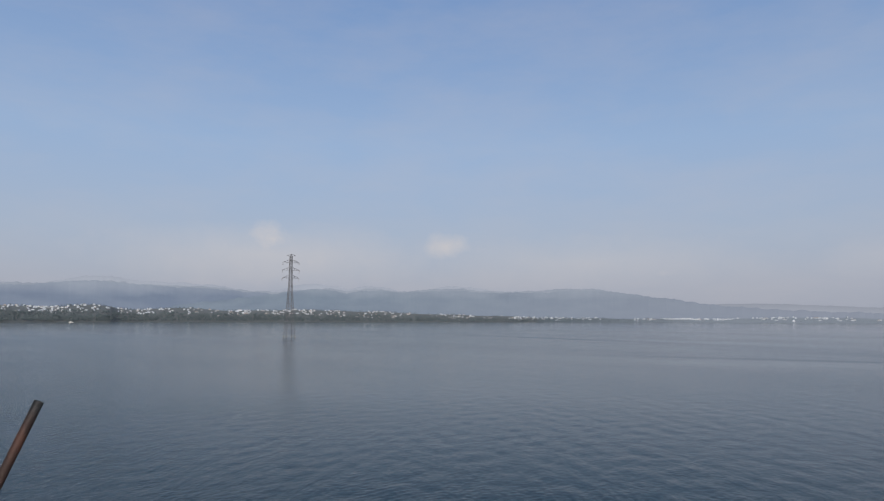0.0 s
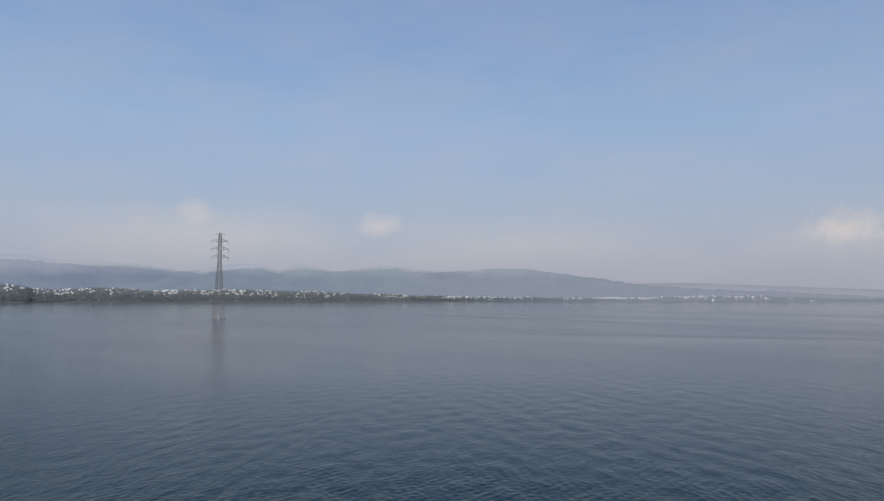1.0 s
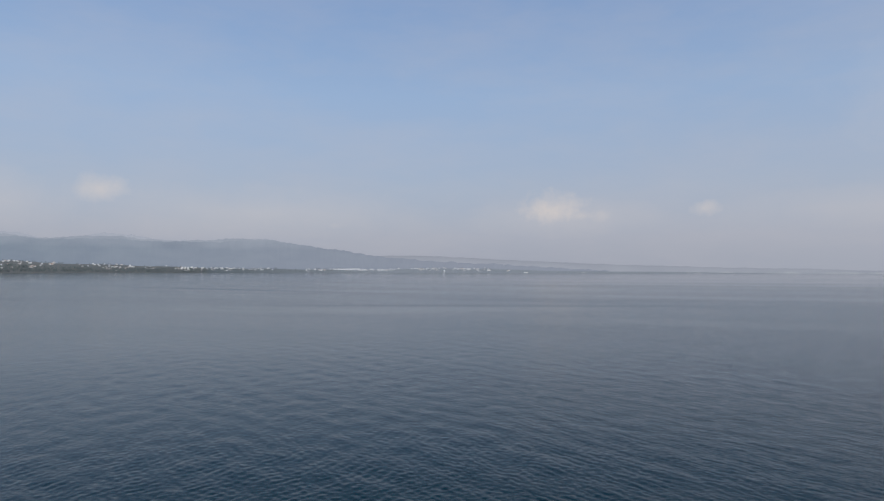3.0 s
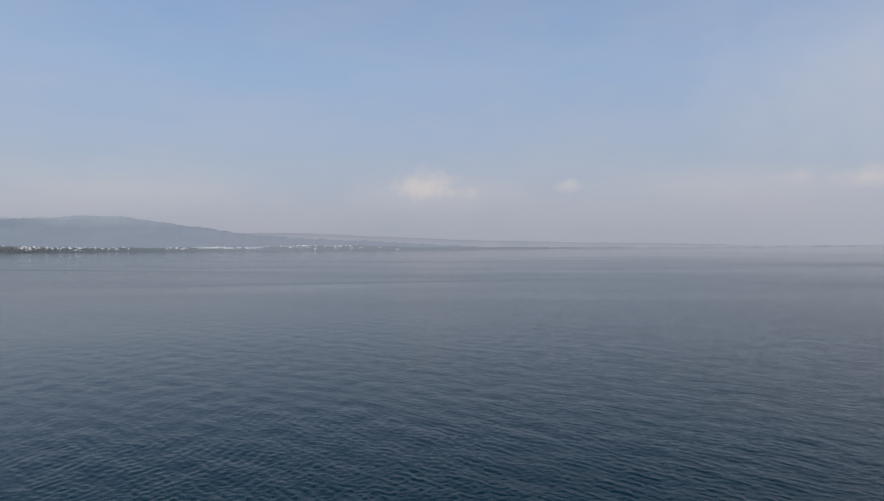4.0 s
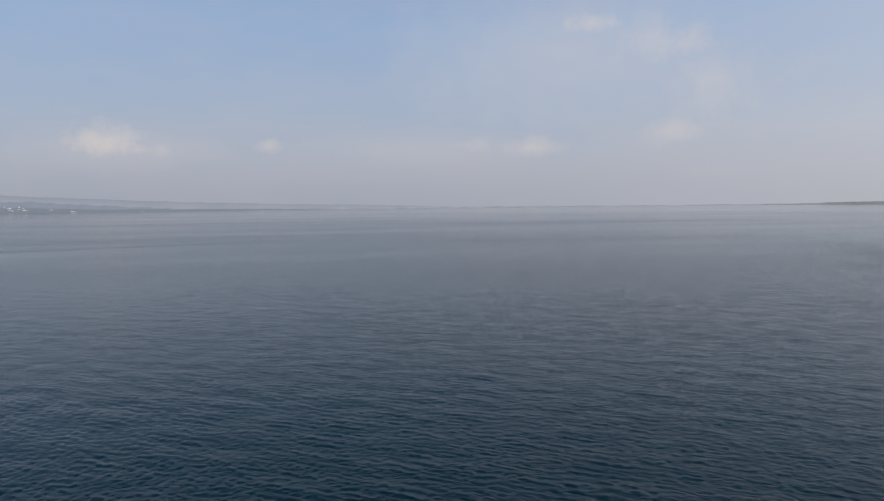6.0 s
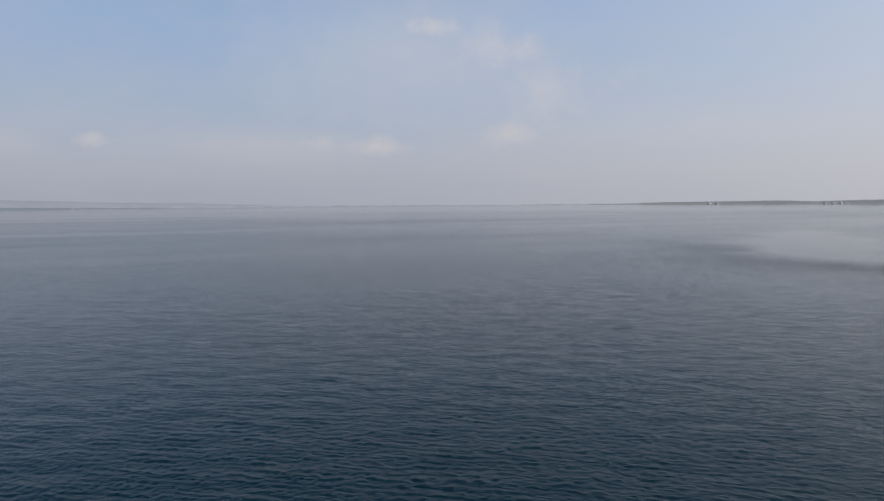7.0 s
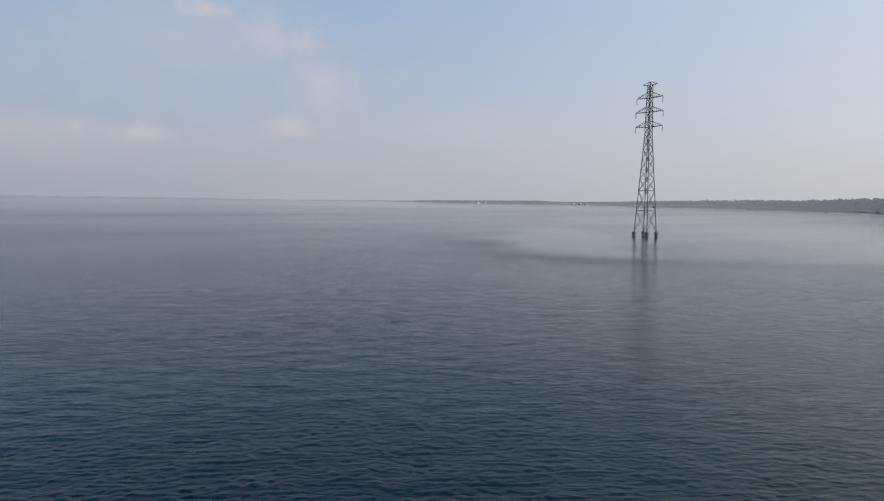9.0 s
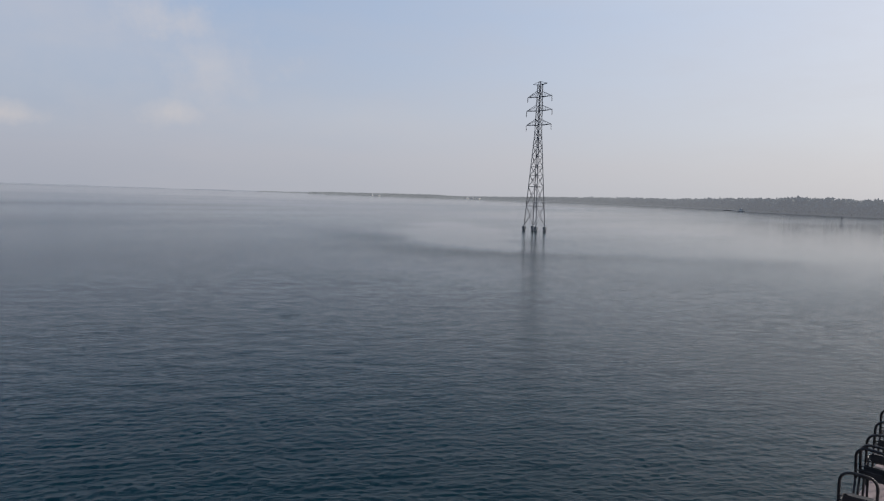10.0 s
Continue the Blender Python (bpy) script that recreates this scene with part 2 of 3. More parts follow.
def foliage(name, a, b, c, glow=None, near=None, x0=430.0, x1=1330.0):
    """Far woods: a kilometre or more of bright haze put in as tint and glow, thicker eastwards where near is given."""
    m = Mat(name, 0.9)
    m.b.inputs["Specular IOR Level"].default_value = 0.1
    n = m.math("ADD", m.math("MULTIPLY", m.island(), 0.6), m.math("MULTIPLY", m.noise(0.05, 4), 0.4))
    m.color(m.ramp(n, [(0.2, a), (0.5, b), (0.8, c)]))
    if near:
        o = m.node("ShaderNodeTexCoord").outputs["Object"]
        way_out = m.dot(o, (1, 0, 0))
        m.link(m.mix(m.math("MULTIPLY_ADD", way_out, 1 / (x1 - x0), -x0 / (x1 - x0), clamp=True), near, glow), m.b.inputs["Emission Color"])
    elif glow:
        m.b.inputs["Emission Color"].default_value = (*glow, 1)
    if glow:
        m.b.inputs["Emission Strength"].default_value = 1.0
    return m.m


# pale blue-grey of the haze mixed into the base colour, without glow
M_LEAF = foliage("haze_tinted_foliage", (0.088, 0.114, 0.126), (0.108, 0.134, 0.144), (0.132, 0.155, 0.158))
# emission stands in for haze over far woods, spit ground and tree crowns
M_LEAF_FAR = foliage("haze_glow_foliage", (0.035, 0.044, 0.046), (0.042, 0.051, 0.052), (0.05, 0.058, 0.058), (0.166, 0.188, 0.224), (0.052, 0.066, 0.078))
M_SPIT = foliage("spit_foliage_haze_glow", (0.10, 0.115, 0.10), (0.12, 0.135, 0.115), (0.14, 0.15, 0.13), (0.168, 0.173, 0.192), (0.120, 0.125, 0.144), 850.0, 1900.0)
M_BARK = plain("grey_bark", (0.09, 0.075, 0.06), (0.17, 0.15, 0.12), 2.0, 0.9)
# haze paling in the base colour here too
M_EARTH = foliage("haze_tinted_earth", (0.10, 0.122, 0.130), (0.12, 0.140, 0.146), (0.15, 0.163, 0.162))
M_STEEL = plain("weathered_galvanised_steel", (0.09, 0.09, 0.10), (0.19, 0.19, 0.20), 0.6, 0.55, 0.3)
M_CONCRETE = plain("stained_concrete", (0.15, 0.155, 0.16), (0.25, 0.255, 0.26), 0.7, 0.85)
M_GLAZE = plain("brown_glazed_insulator", (0.14, 0.11, 0.10), (0.22, 0.18, 0.16), 2.0, 0.3)


def house_wall():
    m = Mat("limewashed_wall", 0.85)
    base = m.ramp(m.random(), [(0.0, (0.60, 0.64, 0.69)), (0.3, (0.42, 0.45, 0.49)), (0.55, (0.34, 0.34, 0.35)), (0.8, (0.70, 0.73, 0.77)), (0.92, (0.38, 0.34, 0.32))])
    m.color(m.mix(m.math("MULTIPLY", m.noise(0.6, 5), 0.35), base, (0.36, 0.35, 0.33)))
    return m.m


def house_roof():
    m = Mat("house_roof", 0.8)
    base = m.ramp(m.random(), [(0.0, (0.58, 0.58, 0.58)), (0.4, (0.36, 0.36, 0.37)), (0.65, (0.27, 0.16, 0.12)), (0.85, (0.52, 0.51, 0.50))])
    m.color(m.mix(m.math("MULTIPLY", m.noise(0.5, 5), 0.4), base, (0.25, 0.23, 0.22)))
    return m.m


M_WALL, M_ROOF = house_wall(), house_roof()
# white plaster greyed and blued in its base colour to imitate haze
M_HAZED_WHITE = plain("haze_greyed_white_plaster", (0.46, 0.50, 0.55), (0.62, 0.65, 0.69), 0.3, 0.9)
M_PANE = plain("dark_window_glass", (0.03, 0.035, 0.04), (0.06, 0.065, 0.07), 0.4, 0.1)
M_BOAT = plain("worn_boat_paint", (0.10, 0.12, 0.14), (0.20, 0.21, 0.21), 1.0, 0.6)
M_BOATW = plain("white_boat_paint", (0.74, 0.70, 0.63), (0.84, 0.80, 0.73), 1.0, 0.5)
M_BLACK = plain("black_enamelled_tube", (0.008, 0.008, 0.009), (0.02, 0.02, 0.022), 9.0, 0.4)
M_PAD = plain("black_vinyl", (0.012, 0.012, 0.013), (0.026, 0.026, 0.028), 14.0, 0.5)
M_DECK = plain("faded_pink_deck_paint", (0.25, 0.19, 0.185), (0.34, 0.27, 0.26), 2.5, 0.75)
M_HULL = plain("white_hull_paint", (0.62, 0.63, 0.62), (0.76, 0.76, 0.74), 0.8, 0.5)


def rust():
    m = Mat("rusty_pipe", 0.6, 0.2)
    n = m.noise(14.0, 8, (1, 1, 0.35))
    c = m.ramp(n, [(0.3, (0.028, 0.019, 0.016)), (0.45, (0.050, 0.028, 0.022)), (0.60, (0.105, 0.046, 0.031)), (0.74, (0.30, 0.20, 0.16))])
    # the rust has not reached the dark, bare upper end
    z = m.node("ShaderNodeSeparateXYZ")
    m.link(m.node("ShaderNodeTexCoord").outputs["Object"], z.inputs[0])
    worn = m.math("MULTIPLY_ADD", z.outputs[2], 9.0, m.math("MULTIPLY_ADD", n, 2.0, -9.0 * 10.47 - 1.0), clamp=True)
    m.color(m.mix(worn, c, m.ramp(m.noise(30, 5), [(0.35, (0.018, 0.019, 0.020)), (0.7, (0.055, 0.055, 0.056))])))
    m.bump(m.noise(60, 5), 0.5, 0.004)
    return m.m


M_RUST = rust()


# ---- mesh helpers ----
def mesh(name, bm, mat, smooth=False):
    me = bpy.data.meshes.new(name)
    bm.normal_update()
    bm.to_mesh(me)
    bm.free()
    me.materials.append(mat)
    if smooth:
        me.polygons.foreach_set("use_smooth", [True] * len(me.polygons))
    return me


def part(name, bm, mat, parent=None, label="", smooth=False):
    ob = new(name, mesh(name, bm, mat, smooth) if isinstance(bm, bmesh.types.BMesh) else bm)
    ob.parent = parent
    return tagged(ob, label)


def raw(name, verts, faces, mat, smooth=False):
    me = bpy.data.meshes.new(name)
    me.from_pydata(verts, [], faces)
    me.materials.append(mat)
    if smooth:
        me.polygons.foreach_set("use_smooth", [True] * len(me.polygons))
    me.update()
    return me


def thing(name, label, category, group="", kind=""):
    return tagged(new(name), label, category, group, kind)


def bar(bm, a, b, w, d=None, sides=4):
    """A straight member from a to b, w thick."""
    a, b = Vector(a), Vector(b)
    q = (b - a).to_track_quat("Z", "Y").to_matrix()
    d = d or w
    rings = []
    for p in (a, b):
        rings.append([bm.verts.new(p + q @ Vector((w / 2 * cos(k), d / 2 * sin(k), 0)) * (1.414 if sides == 4 else 1))
                      for k in (2 * pi * (i + 0.5) / sides for i in range(sides))])
    for i in range(sides):
        j = (i + 1) % sides
        bm.faces.new((rings[0][i], rings[0][j], rings[1][j], rings[1][i]))
    bm.faces.new(rings[0][::-1])
    bm.faces.new(rings[1])
    return bm


def box(bm, x0, y0, z0, x1, y1, z1, bevel=0.0):
    g = bmesh.ops.create_cube(bm, size=1)["verts"]
    for v in g:
        v.co = Vector(((x0 + x1) / 2 + v.co.x * (x1 - x0), (y0 + y1) / 2 + v.co.y * (y1 - y0), (z0 + z1) / 2 + v.co.z * (z1 - z0)))
    if bevel:
        es = list({e for v in g for e in v.link_edges})
        bmesh.ops.bevel(bm, geom=es, offset=bevel, segments=2, affect="EDGES")
    return bm


def tube(bm, pts, r, sides=10):
    """A bent tube through pts."""
    pts = [Vector(p) for p in pts]
    rings = []
    for i, p in enumerate(pts):
        d = (pts[min(i + 1, len(pts) - 1)] - pts[max(i - 1, 0)]).normalized()
        ref = Vector((0.31, 0.95, 0.05)) if abs(d.dot(Vector((0.31, 0.95, 0.05)))) < 0.95 else Vector((1, 0, 0))
        s = d.cross(ref).normalized()
        u = s.cross(d)
        rings.append([bm.verts.new(p + (s * cos(k) + u * sin(k)) * r) for k in (2 * pi * j / sides for j in range(sides))])
    for a, b in zip(rings, rings[1:]):
        for i in range(sides):
            j = (i + 1) % sides
            bm.faces.new((a[i], a[j], b[j], b[i]))
    bm.faces.new(rings[0][::-1])
    bm.faces.new(rings[-1])
    return bm


def rounded(corners, r, n=5):
    """Points along a bent line with rounded corners."""
    c = [Vector(p) for p in corners]
    out = [c[0]]
    for a, b, d in zip(c, c[1:], c[2:]):
        u, v = (a - b).normalized(), (d - b).normalized()
        p, q = b + u * r, b + v * r
        for k in range(n + 1):
            s = k / n
            out.append((p * (1 - s) + b * s) * (1 - s) + (b * (1 - s) + q * s) * s)
    return out + [c[-1]]


def curve(x, table):
    return float(np.interp(x, [a for a, _ in table], [b for _, b in table]))


# ---- water: one sheet to the horizon, ruffled near the ferry ----
def build_water():
    rng = np.random.default_rng(4)
    az = np.concatenate([np.arange(-50, -36, 0.5), np.arange(-36, 140, 0.17), np.arange(140, 155, 0.5), np.arange(155, 310, 3.0)])
    r = np.concatenate([[4.0, 9.0, 14.0], EYE / np.tan(np.arange(0.56, 0.02, -0.0010)), np.geomspace(580, 4990, 26)])
    na, nr = len(az), len(r)
    A, Rr = np.meshgrid(np.radians(az), r)
    X, Y = Rr * np.sin(A), Rr * np.cos(A)
    dr = np.gradient(r)[:, None] + 0 * A
    gap = np.maximum(dr, Rr * radians(0.17))
    Z = np.zeros_like(X)
    for n in range(150):
        # short chop from all about, wind waves with long crests, and a longer low heave
        if n < 40:
            lam, th, amp = rng.uniform(0.20, 0.45), 95 + rng.normal(0, 70), 0.0036
        elif n < 110:
            lam, th, amp = rng.uniform(0.30, 0.72), 95 + rng.normal(0, 36), 0.0025
        else:
            lam, th, amp = rng.uniform(0.9, 4.5), 97 + rng.normal(0, 38), 0.0010
        th, amp = radians(th), amp * lam * rng.uniform(0.5, 1.2)
        k = 2 * pi / lam
        ph = k * (X * sin(th) + Y * cos(th)) + rng.uniform(0, 6.28)
        w = np.clip((lam - 2.0 * gap) / (1.5 * gap), 0, 1)
        Z += amp * w * (np.sin(ph) + 0.30 * np.cos(2 * ph))
    gust = 0.75 + 0.35 * np.sin(X / 37.0 + 1.3 * np.sin(Y / 29.0)) * np.sin(Y / 51.0 + 0.8)
    Z *= gust
    sector = ((np.degrees(A) > -49) & (np.degrees(A) < 153))
    Z *= sector
    verts = np.stack([X, Y, Z], -1).reshape(-1, 3)
    i, j = np.meshgrid(np.arange(nr - 1), np.arange(na), indexing="ij")
    j2 = (j + 1) % na
    faces = np.stack([i * na + j, (i + 1) * na + j, (i + 1) * na + j2, i * na + j2], -1).reshape(-1, 4)
    verts = np.vstack([verts, [[0, 0, 0]]])
    me = bpy.data.meshes.new("water")
    nf = len(faces)
    fan = np.stack([np.full(na, len(verts) - 1), np.arange(na), (np.arange(na) + 1) % na], -1)
    loops = np.concatenate([faces.ravel(), fan.ravel()])
    me.vertices.add(len(verts))
    me.vertices.foreach_set("co", verts.ravel())
    me.loops.add(len(loops))
    me.loops.foreach_set("vertex_index", loops)
    me.polygons.add(nf + na)
    start = np.concatenate([np.arange(nf) * 4, nf * 4 + np.arange(na) * 3])
    me.polygons.foreach_set("loop_start", start)
    me.polygons.foreach_set("use_smooth", np.ones(nf + na, bool))
    me.update(calc_edges=True)
    me.validate()
    if me.polygons[0].normal.z < 0:
        me.flip_normals()
    me.materials.append(M_WATER)
    tagged(new("water", me), "dark blue-green rippled lake water under haze", "water", kind="structure")


build_water()

# ---- land ----
TOWN_SHORE = [(-60, 2300), (-33, 2450), (-26, 2650), (-25.4, 3000), (-9, 3150), (0.8, 3400), (10, 3400), (27, 3400), (33, 3300), (42, 3600), (49, 4050), (56, 4600), (60, 4800)]
TOWN_RISE = [(-60, 62), (-20, 60), (-6, 52), (4, 32), (12, 20), (22, 18), (26, 25), (31, 24), (36, 14), (44, 9), (50, 4), (60, 1)]
RIDGE_BACK = [(-60, 2.2), (-33, 2.42), (-31, 2.52), (-28.2, 2.84), (-25.9, 2.82), (-23.5, 2.62), (-18.5, 2.41), (-15.5, 2.18), (-12, 2.05), (-8, 1.9), (0, 1.4), (6, 1.0)]
RIDGE = [(-22, 1.0), (-17, 1.7), (-14.5, 2.02), (-12.5, 2.32), (-10.5, 2.5), (-9, 2.4), (-8.0, 2.22), (-6.8, 2.36), (-5.4, 2.46), (-3.2, 2.26), (-1, 2.4), (0.8, 2.44),
         (3, 2.32), (5.5, 2.22), (8, 2.28), (10.2, 2.42), (12.9, 2.46), (14.5, 2.3), (16.5, 2.0), (18.6, 1.72), (21.6, 1.25), (26, 0.85), (33, 0.5), (40, 0.1)]
RIDGE_FAR = [(-60, 0.9), (10, 0.9), (18, 1.25), (24.8, 1.30), (29, 1.15), (33, 0.95), (37, 0.74), (42, 0.55), (48, 0.38), (56, 0.2), (62, 0.02)]
RIGHT_SHORE = [(88, 4300), (94, 3300), (104, 2850), (113, 2250), (118, 2020), (121, 1780), (126.2, 1450), (127.4, 1180), (131, 1090), (134, 1030), (136.5, 990), (145, 850), (160, 720)]
RIGHT_TREES = [(88, 3), (94, 9), (102, 12), (104.5, 8), (113, 16), (118, 19), (121, 18), (126, 21), (127.4, 19), (131, 21), (134, 20), (137, 20), (160, 17)]


def strip(name, az0, az1, step, rows, mat, label, category):
    """A sheet of land: rows of (radius, height) for each heading."""
    azs = np.arange(az0, az1 + 1e-6, step)
    verts, faces = [], []
    n = None
    for a in azs:
        line = rows(float(a))
        n = len(line)
        verts += [tuple(at(float(a), rr, zz)) for rr, zz in line]
    for i in range(len(azs) - 1):
        for k in range(n - 1):
            faces.append((i * n + k, (i + 1) * n + k, (i + 1) * n + k + 1, i * n + k + 1)[::-1])
    return tagged(new(name, raw(name, verts, faces, mat, True)), label, category, kind="structure")


def n1(a, s, seed=0.0):
    return noise.noise(Vector((a * s, seed, 0.3)))


def town_ground(a, r):
    """Height of the town's slope."""
    s = curve(a, TOWN_SHORE)
    rise = curve(a, TOWN_RISE) * (1 + 0.2 * n1(a, 0.35, 5))
    t = min(max((r - s) / 420.0, 0), 1)
    return 0.6 + rise * (0.12 * min((r - s) / 40, 1) + 0.88 * t * t * (3 - 2 * t))


def town_rows(a):
    s = curve(a, TOWN_SHORE) + 25 * n1(a, 1.7, 2) + 12 * n1(a, 6, 7)
    out = [(s - 30, -3), (s, 0.3)]
    for k in (15, 40, 90, 150, 210, 280, 350, 420, 600, 900):
        out.append((min(s + k, 4950), town_ground(a, s + k)))
    return out


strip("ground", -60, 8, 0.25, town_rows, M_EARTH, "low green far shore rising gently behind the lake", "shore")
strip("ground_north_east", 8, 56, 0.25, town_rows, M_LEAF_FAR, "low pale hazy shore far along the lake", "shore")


def ridge_rows(table, r, seed):
    def rows(a):
        top = max(0.0, EYE + r * tan(radians(curve(a, table) + 0.09 * n1(a, 0.9, seed) + 0.075 * n1(a, 2.6, seed + 3))))
        trees = r * radians(0.03 * n1(a, 7, seed + 4) + 0.025 * n1(a, 19, seed + 6))
        out = []
        for k in range(9):
            t = k / 8
            fold = 1 + 0.10 * sin(t * pi) * n1(a, 0.5, seed + 9 + t * 3)
            out.append((r - 500 + 500 * t, -4 + (top + 4) * (t ** 1.15) * (fold if k < 8 else 1) + trees * t ** 9))
        return out + [(r + 120, top * 0.8), (r + 220, -4)]
    return rows


def far_rows(a):
    top = max(0.0, EYE + 4850 * tan(radians(curve(a, RIDGE_FAR) + 0.05 * n1(a, 0.8, 20) + 0.03 * n1(a, 2.8, 23))))
    return [(4720, -4), (4780, top * 0.55), (4850, top), (4920, -4)]


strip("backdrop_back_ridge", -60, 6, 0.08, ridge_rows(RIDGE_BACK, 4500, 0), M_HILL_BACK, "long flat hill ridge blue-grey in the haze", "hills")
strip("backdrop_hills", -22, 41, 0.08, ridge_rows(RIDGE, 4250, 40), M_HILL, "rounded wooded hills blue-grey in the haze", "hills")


def higher(*tables, lift):
    """The upper envelope of ridges, raised unevenly: outline of the added strips that imitate deeper haze."""
    azs = np.arange(-60, 46, 0.5)
    return [(float(a), max(curve(a, t) if t[0][0] <= a <= t[-1][0] else 0.0 for t in tables) * curve(a, [(13, 1), (23, 0.2)]) + lift * (0.9 + 1.6 * n1(float(a), 0.21, lift * 40))) for a in azs]


# paler strips added behind the ridges blur the skyline like haze
strip("backdrop_misty_ridge", -60, 24, 0.1, ridge_rows(higher(RIDGE_BACK, RIDGE, lift=0.13), 4660, 60), M_HILL_FADE, "added paler ridge that fades the hilltops like haze", "hills")
strip("backdrop_pale_ridge", -60, 24, 0.1, ridge_rows(higher(RIDGE_BACK, RIDGE, lift=0.30), 4740, 80), M_HILL_FADE_PALE, "added palest ridge that fades the skyline like haze", "hills")
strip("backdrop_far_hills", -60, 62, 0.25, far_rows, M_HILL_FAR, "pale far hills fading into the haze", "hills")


def low_rows(a):
    h = max(0, 10 + 8 * n1(a, 0.5, 31) + 4 * n1(a, 2.2, 32) + 2 * n1(a, 8, 33))
    r0 = 4500 + 60 * n1(a, 0.7, 35)
    h *= curve(a, [(40, 0), (43, 1), (62, 1.0), (72, 0.7), (80, 0.3), (90, 0.5), (96, 1), (110, 1)])
    return [(r0, -2), (r0 + 10, h), (r0 + 60, h * 0.8), (r0 + 110, -2)]


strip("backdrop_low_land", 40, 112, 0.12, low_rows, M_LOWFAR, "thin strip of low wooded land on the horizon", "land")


def right_rows(a):
    s = curve(a, RIGHT_SHORE) + 14 * n1(a, 1.5, 41) + 6 * n1(a, 7, 42)
    return [(s - 15, -2), (s, 0.2), (s + 12, 1.2), (s + 60, 3), (s + 160, 4.5), (s + 320, 5), (s + 600, -2)]


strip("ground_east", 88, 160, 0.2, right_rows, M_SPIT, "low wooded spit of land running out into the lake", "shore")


# ---- foliage: clumps of many small leaf tufts ----
def clump(rng, centre, rx, rz, tufts, verts, faces, leaf):
    for _ in range(tufts):
        d = rng.normal(size=3)
        d /= np.linalg.norm(d)
        d[2] = abs(d[2]) * 1.1 - 0.25
        rad = rng.uniform(0.6, 1.08)
        p = np.array(centre) + d * np.array([rx, rx, rz]) * rad
        u = rng.normal(size=3)
        u /= np.linalg.norm(u)
        w = np.cross(u, rng.normal(size=3))
        w /= np.linalg.norm(w)
        s = leaf * rng.uniform(0.6, 1.4)
        b = len(verts)
        nrm = np.cross(u, w)
        verts.extend([tuple(p - u * s), tuple(p + w * s * 0.8), tuple(p + u * s), tuple(p - w * s * 0.8), tuple(p + nrm * s * 0.6)])
        faces.extend([(b, b + 1, b + 4), (b + 1, b + 2, b + 4), (b + 2, b + 3, b + 4), (b + 3, b, b + 4), (b + 3, b + 2, b + 1, b)])


def woods(name, label, az0, az1, shore, deep, count, ground, height, seed, tufts=14, leaf=1.6, mat=M_LEAF):
    rng = np.random.default_rng(seed)
    verts, faces = [], []
    for _ in range(count):
        a = rng.uniform(az0, az1)
        dd = deep * rng.uniform(0, 1) ** 1.6
        r = curve(a, shore) + 6 + dd
        h = height(a) * rng.uniform(0.55, 1.15)
        if h < 1.0:
            continue
        g = ground(a, r)
        p = at(a, r, g + h * 0.55)
        clump(rng, p, h * rng.uniform(0.3, 0.5), h * 0.55, tufts, verts, faces, leaf * h / 12)
    return tagged(new(name, raw(name, verts, faces, mat)), label, "woods", kind="stuff")


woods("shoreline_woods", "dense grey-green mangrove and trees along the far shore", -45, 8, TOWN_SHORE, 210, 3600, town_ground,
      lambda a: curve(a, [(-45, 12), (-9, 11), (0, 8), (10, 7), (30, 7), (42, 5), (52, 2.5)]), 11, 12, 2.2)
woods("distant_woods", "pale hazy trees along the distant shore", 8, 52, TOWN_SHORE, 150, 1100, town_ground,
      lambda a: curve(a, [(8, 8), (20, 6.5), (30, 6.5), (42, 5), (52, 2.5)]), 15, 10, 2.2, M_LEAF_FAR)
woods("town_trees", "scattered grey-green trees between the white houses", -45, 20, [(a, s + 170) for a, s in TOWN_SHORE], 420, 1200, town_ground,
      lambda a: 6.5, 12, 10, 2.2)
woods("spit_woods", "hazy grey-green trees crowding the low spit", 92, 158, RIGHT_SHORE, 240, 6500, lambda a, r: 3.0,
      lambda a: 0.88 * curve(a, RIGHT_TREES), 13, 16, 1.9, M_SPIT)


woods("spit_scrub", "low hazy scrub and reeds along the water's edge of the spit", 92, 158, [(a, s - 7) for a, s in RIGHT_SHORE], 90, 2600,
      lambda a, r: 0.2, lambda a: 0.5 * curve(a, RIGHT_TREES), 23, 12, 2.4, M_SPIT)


def tree_variant(seed, h):
    rng = np.random.default_rng(seed)
    t = thing("shore_tree", "grey-green broadleaf tree on the low lake shore", "tree", "trees on the spit")
    bm = bmesh.new()
    for k in range(4):
        bar(bm, (0.1 * k * k * 0.3, 0, h * 0.12 * k), (0.1 * (k + 1) ** 2 * 0.3, 0, h * 0.12 * (k + 1) + 0.1), 0.5 - 0.09 * k, sides=7)
    part("trunk", bm, M_BARK, t)
    for k in range(5):
        a = k * 1.3 + rng.uniform(0, 1)
        bm = bmesh.new()
        bar(bm, (0.2, 0, h * (0.3 + 0.04 * k)), (cos(a) * h * 0.25, sin(a) * h * 0.25, h * rng.uniform(0.55, 0.75)), 0.2, sides=5)
        part("limb", bm, M_BARK, t)
    verts, faces = [], []
    for k in range(9):
        a = rng.uniform(0, 6.28)
        q = rng.uniform(0.05, 0.3) * h
        clump(rng, (cos(a) * q, sin(a) * q, h * rng.uniform(0.5, 0.85)), h * 0.16, h * 0.13, 34, verts, faces, h * 0.035)
    # crowns share the haze glow of the spit
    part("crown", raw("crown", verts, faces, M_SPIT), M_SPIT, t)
    return t


